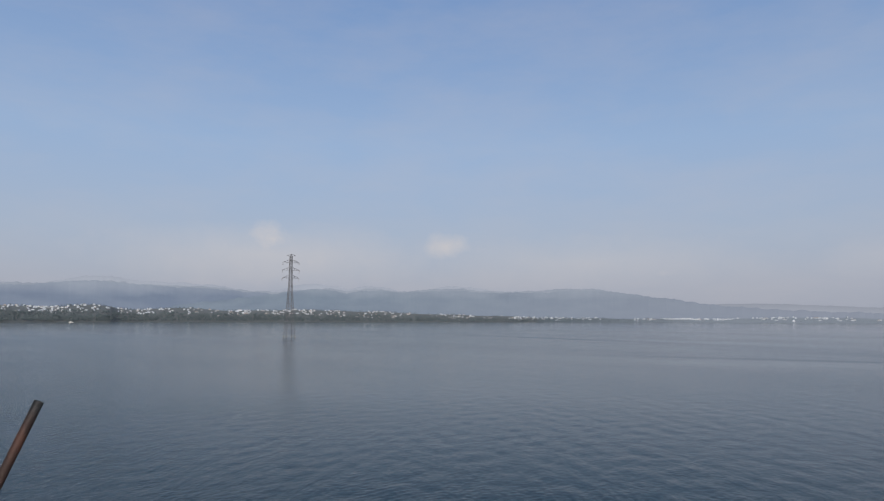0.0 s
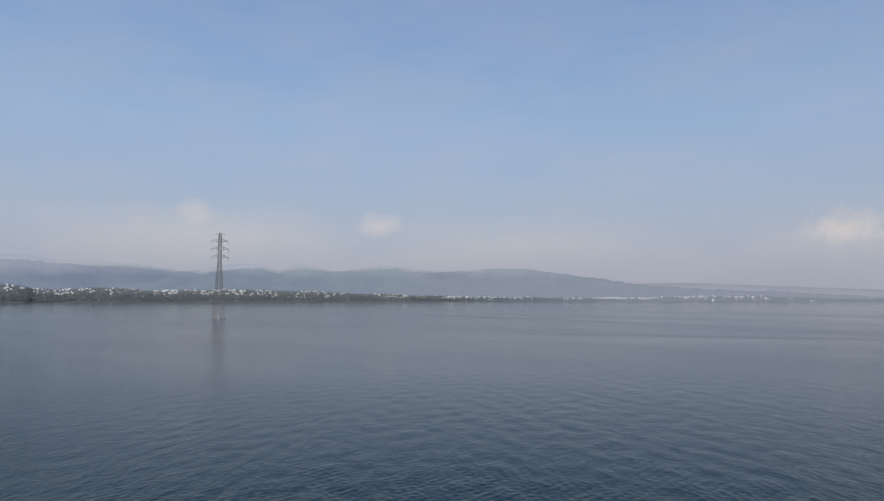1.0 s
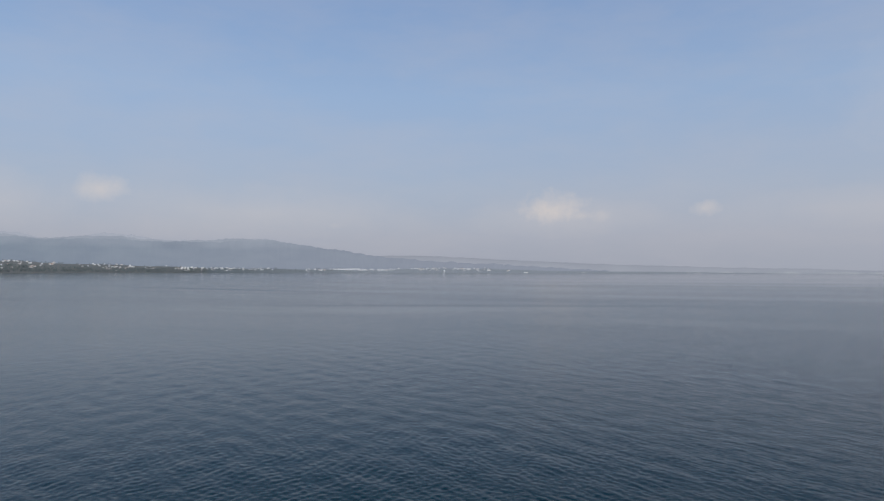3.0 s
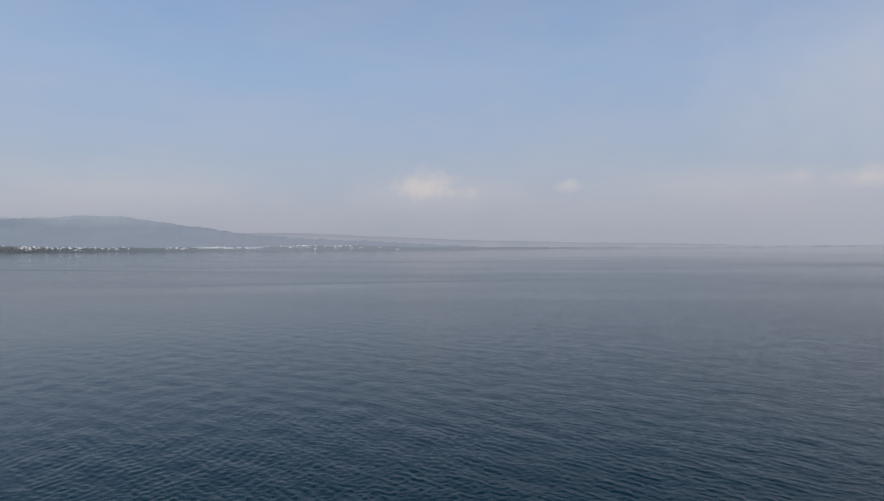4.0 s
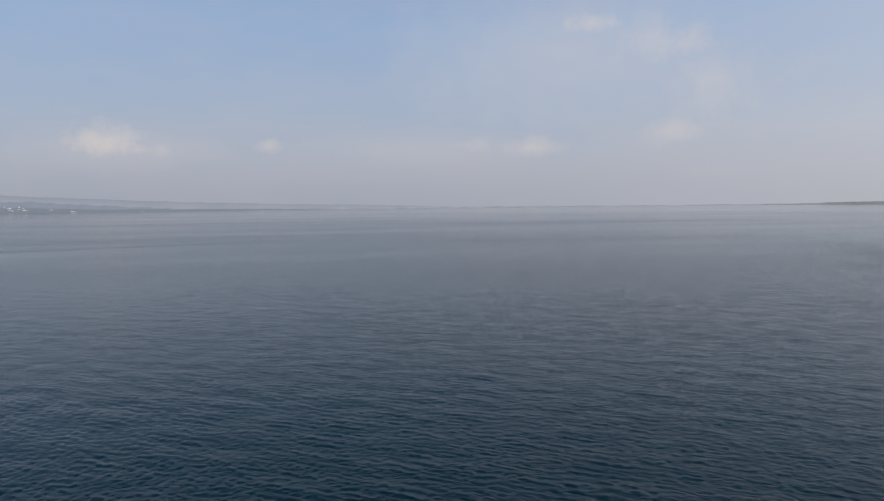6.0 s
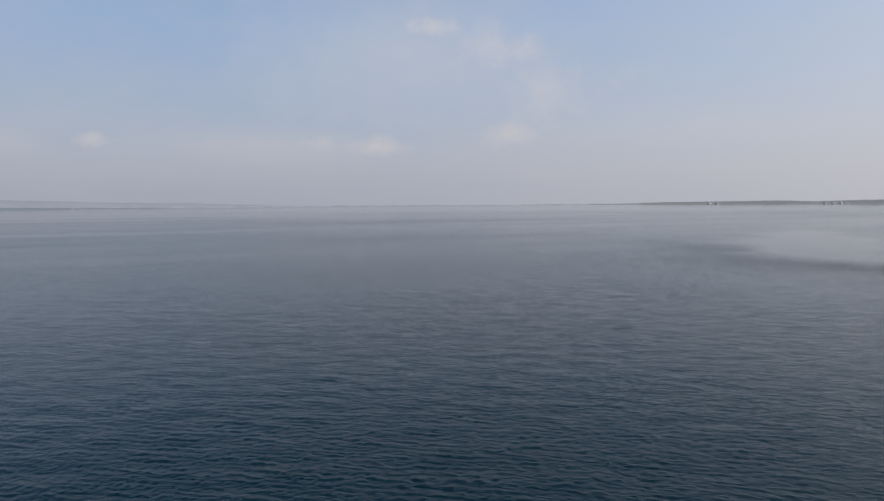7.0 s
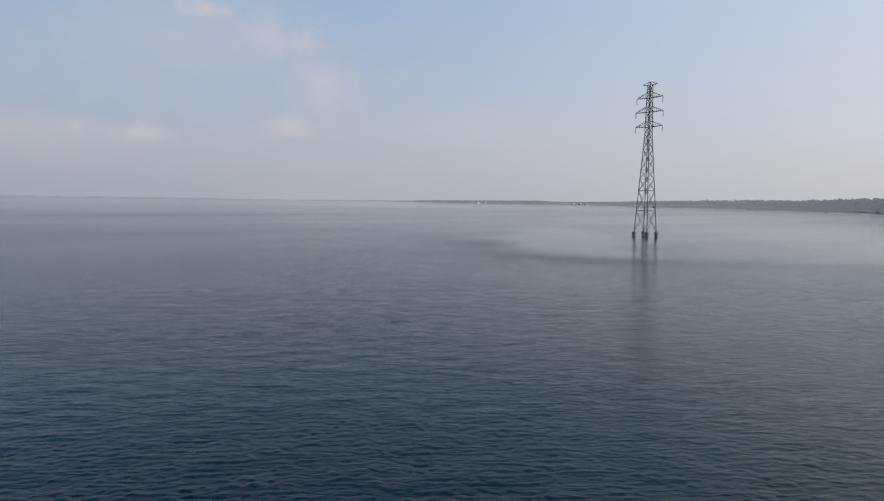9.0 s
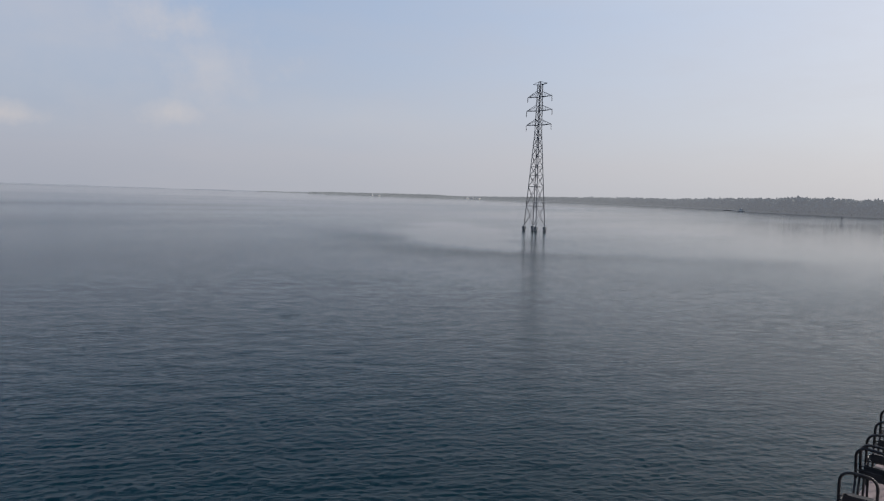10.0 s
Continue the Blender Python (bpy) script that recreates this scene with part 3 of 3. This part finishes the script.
def build_trees():
    rng = np.random.default_rng(21)
    kinds = [tree_variant(50 + k, h) for k, h in enumerate((14, 17, 12, 19))]
    for k in range(64):
        a = 110 + 30 * (k + rng.uniform(-0.4, 0.4)) / 64
        r = curve(a, RIGHT_SHORE) + rng.uniform(5, 60)
        s = curve(a, RIGHT_TREES) / 15 * rng.uniform(0.6, 0.95)
        src = kinds[k % 4]
        m = Matrix.Translation(at(a, r, 1.4)) @ pose(0, 0, 0, 0, 0, rng.uniform(0, 360)) @ Matrix.Scale(s, 4)
        if k < 4:
            src.matrix_basis = m
        else:
            c = copy_thing(src, m)
            c.scale = (s, s, s)


build_trees()


# ---- the town ----
def house_variant(w, d, h, roof, label, wall=None, cover=None):
    t = thing("house", label, "house", "houses of the far town")
    bm = bmesh.new()
    box(bm, -w / 2, -d / 2, -4, w / 2, d / 2, h)
    part("wall", bm, wall or M_WALL, t)
    bm = bmesh.new()
    if roof == "gable":
        v = [bm.verts.new(p) for p in ((-w / 2 - .5, -d / 2 - .6, h), (w / 2 + .5, -d / 2 - .6, h), (w / 2 + .5, d / 2 + .6, h), (-w / 2 - .5, d / 2 + .6, h),
                                       (-w / 2 - .5, 0, h + d * 0.28), (w / 2 + .5, 0, h + d * 0.28))]
        for f in ((0, 1, 5, 4), (2, 3, 4, 5), (0, 4, 3), (1, 2, 5), (3, 2, 1, 0)):
            bm.faces.new([v[i] for i in f])
    elif roof == "hip":
        v = [bm.verts.new(p) for p in ((-w / 2 - .5, -d / 2 - .5, h), (w / 2 + .5, -d / 2 - .5, h), (w / 2 + .5, d / 2 + .5, h), (-w / 2 - .5, d / 2 + .5, h),
                                       (-w / 5, 0, h + d * 0.25), (w / 5, 0, h + d * 0.25))]
        for f in ((0, 1, 5, 4), (2, 3, 4, 5), (0, 4, 3), (1, 2, 5), (3, 2, 1, 0)):
            bm.faces.new([v[i] for i in f])
    else:
        box(bm, -w / 2 - .25, -d / 2 - .25, h, w / 2 + .25, d / 2 + .25, h + 0.9)
        box(bm, -w / 5, -d / 5, h + 0.9, w / 12, d / 5, h + 1.9)
    part("roof", bm, cover or M_ROOF, t)
    n = max(2, int(w / 4))
    for fl in range(max(1, int(h / 3.2))):
        for k in range(n):
            x = -w / 2 + w * (k + 0.5) / n
            bm = bmesh.new()
            box(bm, x - 0.6, -d / 2 - 0.06, fl * 3.2 + 1.0, x + 0.6, -d / 2 + 0.1, fl * 3.2 + 2.3)
            part("window", bm, M_PANE, t)
    return t


def build_town():
    rng = np.random.default_rng(33)
    kinds = [house_variant(10, 7, 2.8, "gable", "small white gabled house among trees on the slope"),
             house_variant(12, 8, 4.6, "flat", "two-storey white flat-roofed house on the slope"),
             house_variant(9, 7, 4.6, "hip", "two-storey pale house with a hipped roof"),
             house_variant(19, 9, 4.4, "flat", "long white flat-roofed block above the shore"),
             house_variant(8.5, 7, 2.8, "hip", "small pale house with a hipped roof"),
             house_variant(13, 9, 7.0, "flat", "three-storey white block of flats")]
    kinds += [house_variant(9, 7, 3.0, "gable", "small grey-white house by the distant shore", M_HAZED_WHITE),
              house_variant(15, 8, 4.2, "flat", "long grey-white building by the distant shore", M_HAZED_WHITE),
              house_variant(7, 6, 3.0, "hip", "small haze-greyed house by the distant shore", M_HAZED_WHITE)]
    used = set()
    # headings between which houses stand, how many, and how far up the slope
    for a0, a1, n, lo, hi in ((-34, -26, 30, 0.45, 1.0), (-26, -19, 20, 0.45, 1.0), (-19, -9, 72, 0.4, 1.0), (-9, 1, 54, 0.34, 0.95), (1, 9, 34, 0.25, 0.9),
                              (9, 17, 20, 0.35, 0.85), (17, 19.5, 3, 0.35, 0.8), (19.8, 21.6, 8, 0.35, 0.8), (22.5, 23.2, 3, 0.35, 0.7), (25.2, 28.0, 20, 0.35, 1.0),
                              (28.2, 29.2, 5, 0.4, 0.9), (29.8, 31.4, 9, 0.35, 0.9), (32.1, 33.0, 4, 0.35, 0.7), (34.0, 34.6, 3, 0.05, 0.4),
                              (38.7, 39.1, 2, 0.05, 0.4), (46.8, 48.2, 3, 0.05, 0.3)):
        spots = [rng.uniform(a0, a1) for _ in range(max(2, n // 3))]
        for _ in range(n):
            a = spots[rng.integers(len(spots))] + rng.normal(0, 0.3 if a1 - a0 > 3 else 0.1)
            k = int(rng.choice(6, p=(0.32, 0.18, 0.18, 0.06, 0.22, 0.04)))
            if a > 6 and rng.uniform() < 0.75:
                k = 6 + k % 3
            r = curve(a, TOWN_SHORE) + 420 * (lo + (hi - lo) * rng.uniform(0, 1))
            m = Matrix.Translation(at(a, r, town_ground(a, r) + 0.6)) @ pose(0, 0, 0, 0, 0, -a + rng.uniform(-40, 40))
            size = rng.uniform(0.6, 0.95) if a < 19 else rng.uniform(0.55, 0.85)
            if k not in used:
                used.add(k)
                home = kinds[k]
                home.matrix_basis = m
            else:
                home = copy_thing(kinds[k], m)
            home.scale = (size, size, size) if a < 9 else (size * 1.3, size, size * 0.75)
    # a tall pale building over the roofs
    tall = house_variant(9, 9, 8, "hip", "tall narrow white building with a pointed roof over the far town", M_HAZED_WHITE, M_HAZED_WHITE)
    tall.matrix_basis = Matrix.Translation(at(27.35, 3460, town_ground(27.35, 3460))) @ pose(0, 0, 0, 0, 0, -27)
    # the smallest roofs, too many to count
    bm = bmesh.new()
    knots = [rng.uniform(-34, 30) for _ in range(90)]
    for _ in range(330):
        a = knots[rng.integers(len(knots))] + rng.normal(0, 0.5)
        r = curve(a, TOWN_SHORE) + 420 * rng.uniform(0.5, 1.0)
        w, h = rng.uniform(4, 8), rng.uniform(1.8, 3.2)
        p = at(a, r, town_ground(a, r) + 1)
        box(bm, p.x - w / 2, p.y - 3, p.z - 3, p.x + w / 2, p.y + 3, p.z + h)
        ends = [[bm.verts.new((p.x + e * (w / 2 + 0.4), p.y + y, p.z + h + z)) for y, z in ((-3.5, 0.01), (3.5, 0.01), (0, 1.6))] for e in (-1, 1)]
        for i in range(3):
            j = (i + 1) % 3
            bm.faces.new((ends[0][i], ends[0][j], ends[1][j], ends[1][i]))
        bm.faces.new(ends[0][::-1])
        bm.faces.new(ends[1])
    tagged(new("small_houses", mesh("small_houses", bm, M_WALL)), "many tiny white houses scattered over the far town", "houses", kind="stuff")
    # a few houses out on the spit
    for a, turn in ((97.2, -50), (97.8, -35), (105.2, -60), (105.7, -40), (106.2, -48)):
        h = house_variant(13, 9, 2.4, "hip", "small white-roofed house at the water's edge of the low spit", M_BOATW, M_HULL)
        h.matrix_basis = Matrix.Translation(at(a, curve(a, RIGHT_SHORE) - 14, 2.0)) @ pose(0, 0, 0, 0, 0, turn)


build_town()


# ---- power-line towers standing in the lake ----
def build_tower(place, turn):
    H, B, W = 50.4, 5.2, 1.7
    t = thing("transmission_tower", "grey lattice steel power-line tower standing in the lake", "pylon", "towers of the power line")

    def half(z):
        return (B + (W - B) * min(z, 33.0) / 33.0 if z < 33 else W + (1.2 - W) * (z - 33) / (H - 33)) / 2

    def corner(i, z):
        h = half(z)
        return Vector(((-h, h, h, -h)[i], (-h, -h, h, h)[i], z))

    for i in range(4):
        bm = bmesh.new()
        bar(bm, corner(i, 1.38), corner(i, 33), 0.22)
        bar(bm, corner(i, 33), corner(i, H - 1.0), 0.2)
        part("leg", bm, M_STEEL, t)
        bm = bmesh.new()
        c = corner(i, 1.4)
        box(bm, c.x - 0.5, c.y - 0.5, 0.5, c.x + 0.5, c.y + 0.5, 1.4, 0.06)
        cap = part("pile_cap", bm, M_CONCRETE, t, "stained concrete pile cap")
        for sx, sy in ((-0.26, -0.26), (0.26, -0.26), (0.26, 0.26), (-0.26, 0.26)):
            bm = bmesh.new()
            bar(bm, (c.x + sx, c.y + sy, -3), (c.x + sx, c.y + sy, 0.52), 0.3, sides=8)
            part("pile", bm, M_CONCRETE, cap)
    levels = [1.6, 8.4, 15.0, 18.8, 21.8, 25.4, 28.6, 31.4, 33.6, 35.8, 38.2, 40.6, 42.9, 45.2, 47.4, 49.2]
    for z0, z1 in zip(levels, levels[1:]):
        for i in range(4):
            j = (i + 1) % 4
            bm = bmesh.new()
            w = 0.095 if z0 < 30 else 0.08
            bar(bm, corner(i, z0), corner(j, z1), w)
            bar(bm, corner(j, z0), corner(i, z1), w)
            part("cross_brace", bm, M_STEEL, t)
            bm = bmesh.new()
            bar(bm, corner(i, z1), corner(j, z1), 0.2 if z1 < 16 else w)
            part("strut", bm, M_STEEL, t)
    for z in (8.4, 15.0, 25.4):
        bm = bmesh.new()
        bar(bm, corner(0, z), corner(2, z), 0.16)
        bar(bm, corner(1, z), corner(3, z), 0.16)
        part("diaphragm", bm, M_STEEL, t)
    for z, reach in ((35.8, 5.2), (40.6, 5.3), (45.2, 5.0)):
        for s in (-1, 1):
            h = half(z)
            tip = Vector((s * reach, 0, z + 0.15))
            bm = bmesh.new()
            for y in (-h, h):
                bar(bm, (s * h, y, z), tip, 0.17)
                bar(bm, (s * h, y, z + 1.9), tip, 0.11)
                for q in (0.33, 0.66):
                    a = Vector((s * h, y, z)).lerp(tip, q)
                    b = Vector((s * h, y, z + 1.9)).lerp(tip, q)
                    bar(bm, a, b, 0.07)
            for q in (0.3, 0.6):
                bar(bm, Vector((s * h, -h, z)).lerp(tip, q), Vector((s * h, h, z)).lerp(tip, q), 0.1)
            arm = part("crossarm", bm, M_STEEL, t)
            bm = bmesh.new()
            for k in range(9):
                bar(bm, (tip.x, 0, tip.z - 0.15 - k * 0.19), (tip.x, 0, tip.z - 0.26 - k * 0.19), 0.27, sides=8)
            bar(bm, (tip.x, 0, tip.z), (tip.x, 0, tip.z - 2.1), 0.05, sides=5)
            part("insulator_string", bm, M_GLAZE, arm, "brown porcelain insulator string")
    for s in (-1, 1):
        bm = bmesh.new()
        bar(bm, (s * 0.5, -0.5, 49.2), (s * 2.9, 0, 49.6), 0.14)
        bar(bm, (s * 0.5, 0.5, 49.2), (s * 2.9, 0, 49.6), 0.14)
        bar(bm, (0, 0, 50.4), (s * 2.9, 0, 49.6), 0.12)
        part("earth_wire_arm", bm, M_STEEL, t)
    bm = bmesh.new()
    for i in range(4):
        bar(bm, corner(i, 49.2), (0, 0, H), 0.14)
    part("peak", bm, M_STEEL, t)
    t.matrix_basis = Matrix.Translation(place) @ pose(0, 0, 0, 0, 0, turn)
    return t


TURN = 90 - 57.5
tower = build_tower(at(111.0, 234.5), TURN)
copy_thing(tower, Matrix.Translation(at(-12.65, 419)) @ pose(0, 0, 0, 0, 0, TURN))


# ---- small craft and a marker ----
def build_boat(place, turn, length, cabin, label, name="boat"):
    t = thing(name, label, "boat")
    bm = bmesh.new()
    n, rings = 9, []
    for k in range(n):
        s = k / (n - 1)
        x = (s - 0.5) * length
        b = length * 0.13 * (1 - (2 * max(s - 0.35, 0) / 1.3) ** 2) * (0.8 + 0.2 * min(s * 4, 1))
        top = 0.75 + 0.45 * s ** 3
        rings.append([bm.verts.new(p) for p in ((x, -b, top), (x, -b * 0.75, 0.05), (x, 0, -0.3), (x, b * 0.75, 0.05), (x, b, top), (x, b * 0.9, top - 0.12), (x, 0, 0.3), (x, -b * 0.9, top - 0.12))])
    for a, b in zip(rings, rings[1:]):
        for i in range(8):
            j = (i + 1) % 8
            bm.faces.new((a[i], b[i], b[j], a[j]))
    bm.faces.new(rings[0])
    bm.faces.new(rings[-1][::-1])
    part("hull", bm, M_BOATW if cabin else M_BOAT, t)
    if cabin:
        bm = bmesh.new()
        box(bm, -length * 0.25, -length * 0.09, 0.3, length * 0.1, length * 0.09, length * 0.26, 0.1)
        part("cabin", bm, M_BOATW, t)
    bm = bmesh.new()
    bar(bm, (length * 0.15, 0, 0.2), (length * 0.15, 0, length * (0.55 if cabin else 0.22)), 0.12, sides=6)
    part("mast", bm, M_BARK, t)
    t.matrix_basis = Matrix.Translation(place) @ pose(0, 0, 0, 0, 0, turn)


build_boat(at(-28.6, 2300), 10, 14, True, "white cabin boat moored off the green shore")
build_boat(at(-21.4, 2050), 60, 12, False, "small dark wooden fishing boat on calm water")
build_boat(at(126.0, 1330), 40, 16, False, "low dark wooden boat moored by the spit")
build_boat(at(126.9, 1200), 30, 16, True, "white boat moored by the wooded spit")


def build_marker(place):
    t = thing("channel_marker", "slim weathered grey channel marker post standing in the lake", "marker")
    for x, y in ((-0.5, -0.3), (0.5, -0.3), (0, 0.6)):
        bm = bmesh.new()
        bar(bm, (x * 1.6, y * 1.6, -2), (x * 0.3, y * 0.3, 3.6), 0.16, sides=6)
        part("leg", bm, M_CONCRETE, t)
    bm = bmesh.new()
    box(bm, -0.55, -0.55, 3.5, 0.55, 0.55, 3.7, 0.03)
    part("platform", bm, M_CONCRETE, t)
    bm = bmesh.new()
    bar(bm, (0, 0, 3.7), (0, 0, 5.0), 0.5, sides=8)
    part("topmark", bm, M_STEEL, t)
    t.matrix_basis = Matrix.Translation(place)


build_marker(at(133.7, 540))

# ---- the ferry under the camera ----
AXIS = 143.7                        # heading along the ferry's side
ALONG, OUT = at(AXIS, 1), at(AXIS - 90, 1)
SHIP = Matrix(((ALONG.x, OUT.x, 0, 0), (ALONG.y, OUT.y, 0, 0), (0, 0, 1, 0), (0, 0, 0, 1)))   # x along, y outboard
LOWER, UPPER = 7.1, 9.4


def plated(bm, stern, shoulder, bow, y0, y1, z0, z1, flare):
    """A ship's outline between two heights, straight-sided to the shoulder and rounded to the bow; flare draws the lower edge in."""
    mid, half = (y0 + y1) / 2, (y1 - y0) / 2
    line = [(stern, -1.0)] + [(shoulder + (bow - shoulder) * sin(a), -cos(a)) for a in np.linspace(0, pi, 19)] + [(stern, 1.0)]
    low = [bm.verts.new((x - flare * (x - stern) / 12, mid + v * (half - flare), z0)) for x, v in line]
    top = [bm.verts.new((x, mid + v * half, z1)) for x, v in line]
    for i in range(len(line)):
        j = (i + 1) % len(line)
        bm.faces.new((low[i], low[j], top[j], top[i]))
    bm.faces.new(low[::-1])
    bm.faces.new(top)
    return bm


def build_ferry():
    t = thing("ferry", "passenger ferry with a faded pink open seating deck", "ferry")
    t.matrix_basis = SHIP
    bm = bmesh.new()
    plated(bm, -12, 18, 30, -11, 1.1, -1.5, LOWER - 0.16, 0.55)
    part("hull", bm, M_HULL, t, "white painted steel hull")
    bm = bmesh.new()
    plated(bm, -12.1, 18, 30.3, -11.1, 1.29, LOWER - 0.156, LOWER, 0.0)
    part("seating_deck", bm, M_DECK, t, "faded pink painted deck")
    bm = bmesh.new()
    box(bm, -9, -8, UPPER - 0.12, 1.2, 0.05, UPPER, 0.02)
    part("upper_deck", bm, M_DECK, t)
    # unseen deckhouse, added; stands far enough inboard to leave the pole in sun
    bm = bmesh.new()
    box(bm, -8.8, -7.6, UPPER, 1.0, -3.1, UPPER + 3.5, 0.04)
    house = part("deckhouse", bm, M_HULL, t, "white painted deckhouse, unseen behind the camera")
    for k in range(5):
        bm = bmesh.new()
        box(bm, -8.1 + 1.8 * k, -3.12, UPPER + 1.2, -6.9 + 1.8 * k, -3.09, UPPER + 2.1)
        part("window", bm, M_PANE, house)
    for x in (-8.5, -4, 0.8):
        for y in (-7.6, -0.35):
            bm = bmesh.new()
            bar(bm, (x, y, LOWER - 0.01), (x, y, UPPER - 0.11), 0.12, sides=10)
            part("stanchion", bm, M_HULL, t)


build_ferry()


def build_pole():
    t = thing("rusty_pole", "leaning rusty brown steel pipe with an open top", "pole")
    eye = at(0, REACH) - at(52, REACH)
    top = eye + at(-30.3, 3.8, EYE - 3.8 * tan(radians(5.87)))
    base = eye + at(-30.3, 3.8) + at(-120.3, 0.475)
    base.z = UPPER + 0.0
    bm = bmesh.new()
    R0, R1 = 0.0222, 0.0182
    q = (top - base).to_track_quat("Z", "Y").to_matrix()
    rings = []
    for p, r in ((base, R0), (base.lerp(top, 0.5), R0), (top, R0), (top, R1), (top.lerp(base, 0.25), R1)):
        rings.append([bm.verts.new(p + q @ Vector((r * cos(k), r * sin(k), 0))) for k in (2 * pi * i / 20 for i in range(20))])
    for a, b in zip(rings, rings[1:]):
        for i in range(20):
            j = (i + 1) % 20
            bm.faces.new((a[i], a[j], b[j], b[i]))
    bm.faces.new(rings[0][::-1])
    bm.faces.new(rings[-1])
    part("pipe", bm, M_RUST, t)
    bm = bmesh.new()
    bar(bm, base - Vector((0, 0, 0.003)), base + Vector((0, 0, 0.02)), 0.14, sides=16)
    part("foot_plate", bm, M_RUST, t)


build_pole()


def build_chair():
    """A chair of bent black tube; x along the ferry (its back to -x), y outboard, at its foot's middle."""
    t = thing("deck_chair", "black bent-tube metal chair on the ferry's seating deck", "chair", "row of deck chairs")
    w, top = 0.19, 0.88
    bm = bmesh.new()
    tube(bm, rounded([(-0.16, -w, 0.44), (-0.24, -w, top), (-0.24, w, top), (-0.16, w, 0.44)], 0.15, 8), 0.017)
    part("back_frame", bm, M_BLACK, t, smooth=True)
    bm = bmesh.new()
    box(bm, -0.225, -w + 0.05, 0.50, -0.2, w - 0.05, 0.60, 0.012)
    part("backrest", bm, M_PAD, t)
    bm = bmesh.new()
    box(bm, -0.15, -w + 0.05, 0.455, 0.22, w - 0.05, 0.482, 0.012)
    part("seat", bm, M_PAD, t)
    bm = bmesh.new()
    tube(bm, rounded([(-0.175, -w, 0.45), (0.215, -w, 0.45), (0.215, w, 0.45), (-0.175, w, 0.45)], 0.04, 4), 0.0125)
    for x in (-0.08, 0.12):
        tube(bm, [(x, -w, 0.447), (x, w, 0.447)], 0.009, 8)
    part("seat_frame", bm, M_BLACK, t, smooth=True)
    bm = bmesh.new()
    for z in (0.525, 0.575):
        tube(bm, [(-0.2 - (z - 0.44) * 0.1, -w, z), (-0.2 - (z - 0.44) * 0.1, w, z)], 0.007, 8)
    part("back_rail", bm, M_BLACK, t, smooth=True)
    for s in (-1, 1):
        bm = bmesh.new()
        tube(bm, rounded([(-0.22, s * w, 0.0), (-0.17, s * w, 0.45)], 0.02), 0.0145)
        part("leg", bm, M_BLACK, t, smooth=True)
        bm = bmesh.new()
        tube(bm, rounded([(0.22, s * w, 0.0), (0.2, s * w, 0.45)], 0.02), 0.0145)
        part("leg", bm, M_BLACK, t, smooth=True)
    return t


def build_chairs():
    chair = build_chair()
    shift = at(103.4, REACH) - at(52, REACH)
    s0 = 8.93 * cos(radians(AXIS - 135.1)) + 0.24 + shift.dot(ALONG)
    o0 = 8.93 * sin(radians(AXIS - 135.1)) - 0.14 + shift.dot(OUT)
    rng = np.random.default_rng(8)
    for k in range(12):
        m = SHIP @ Matrix.Translation((s0 + 0.745 * k + (0.27 if k else 0), o0 + (0, -0.03, -0.01, 0.01, 0.01)[min(k, 4)], LOWER)) @ pose(0, 0, 0, 0, 0, (2, -7, 3, 6, -3)[k % 5])
        if k == 0:
            chair.matrix_basis = m
        else:
            copy_thing(chair, m)
        if k == 1:
            # a second one is stacked in it
            copy_thing(chair, Matrix.Translation((0, 0, 0.045)) @ m @ Matrix.Translation((0.05, -0.035, 0)))


build_chairs()
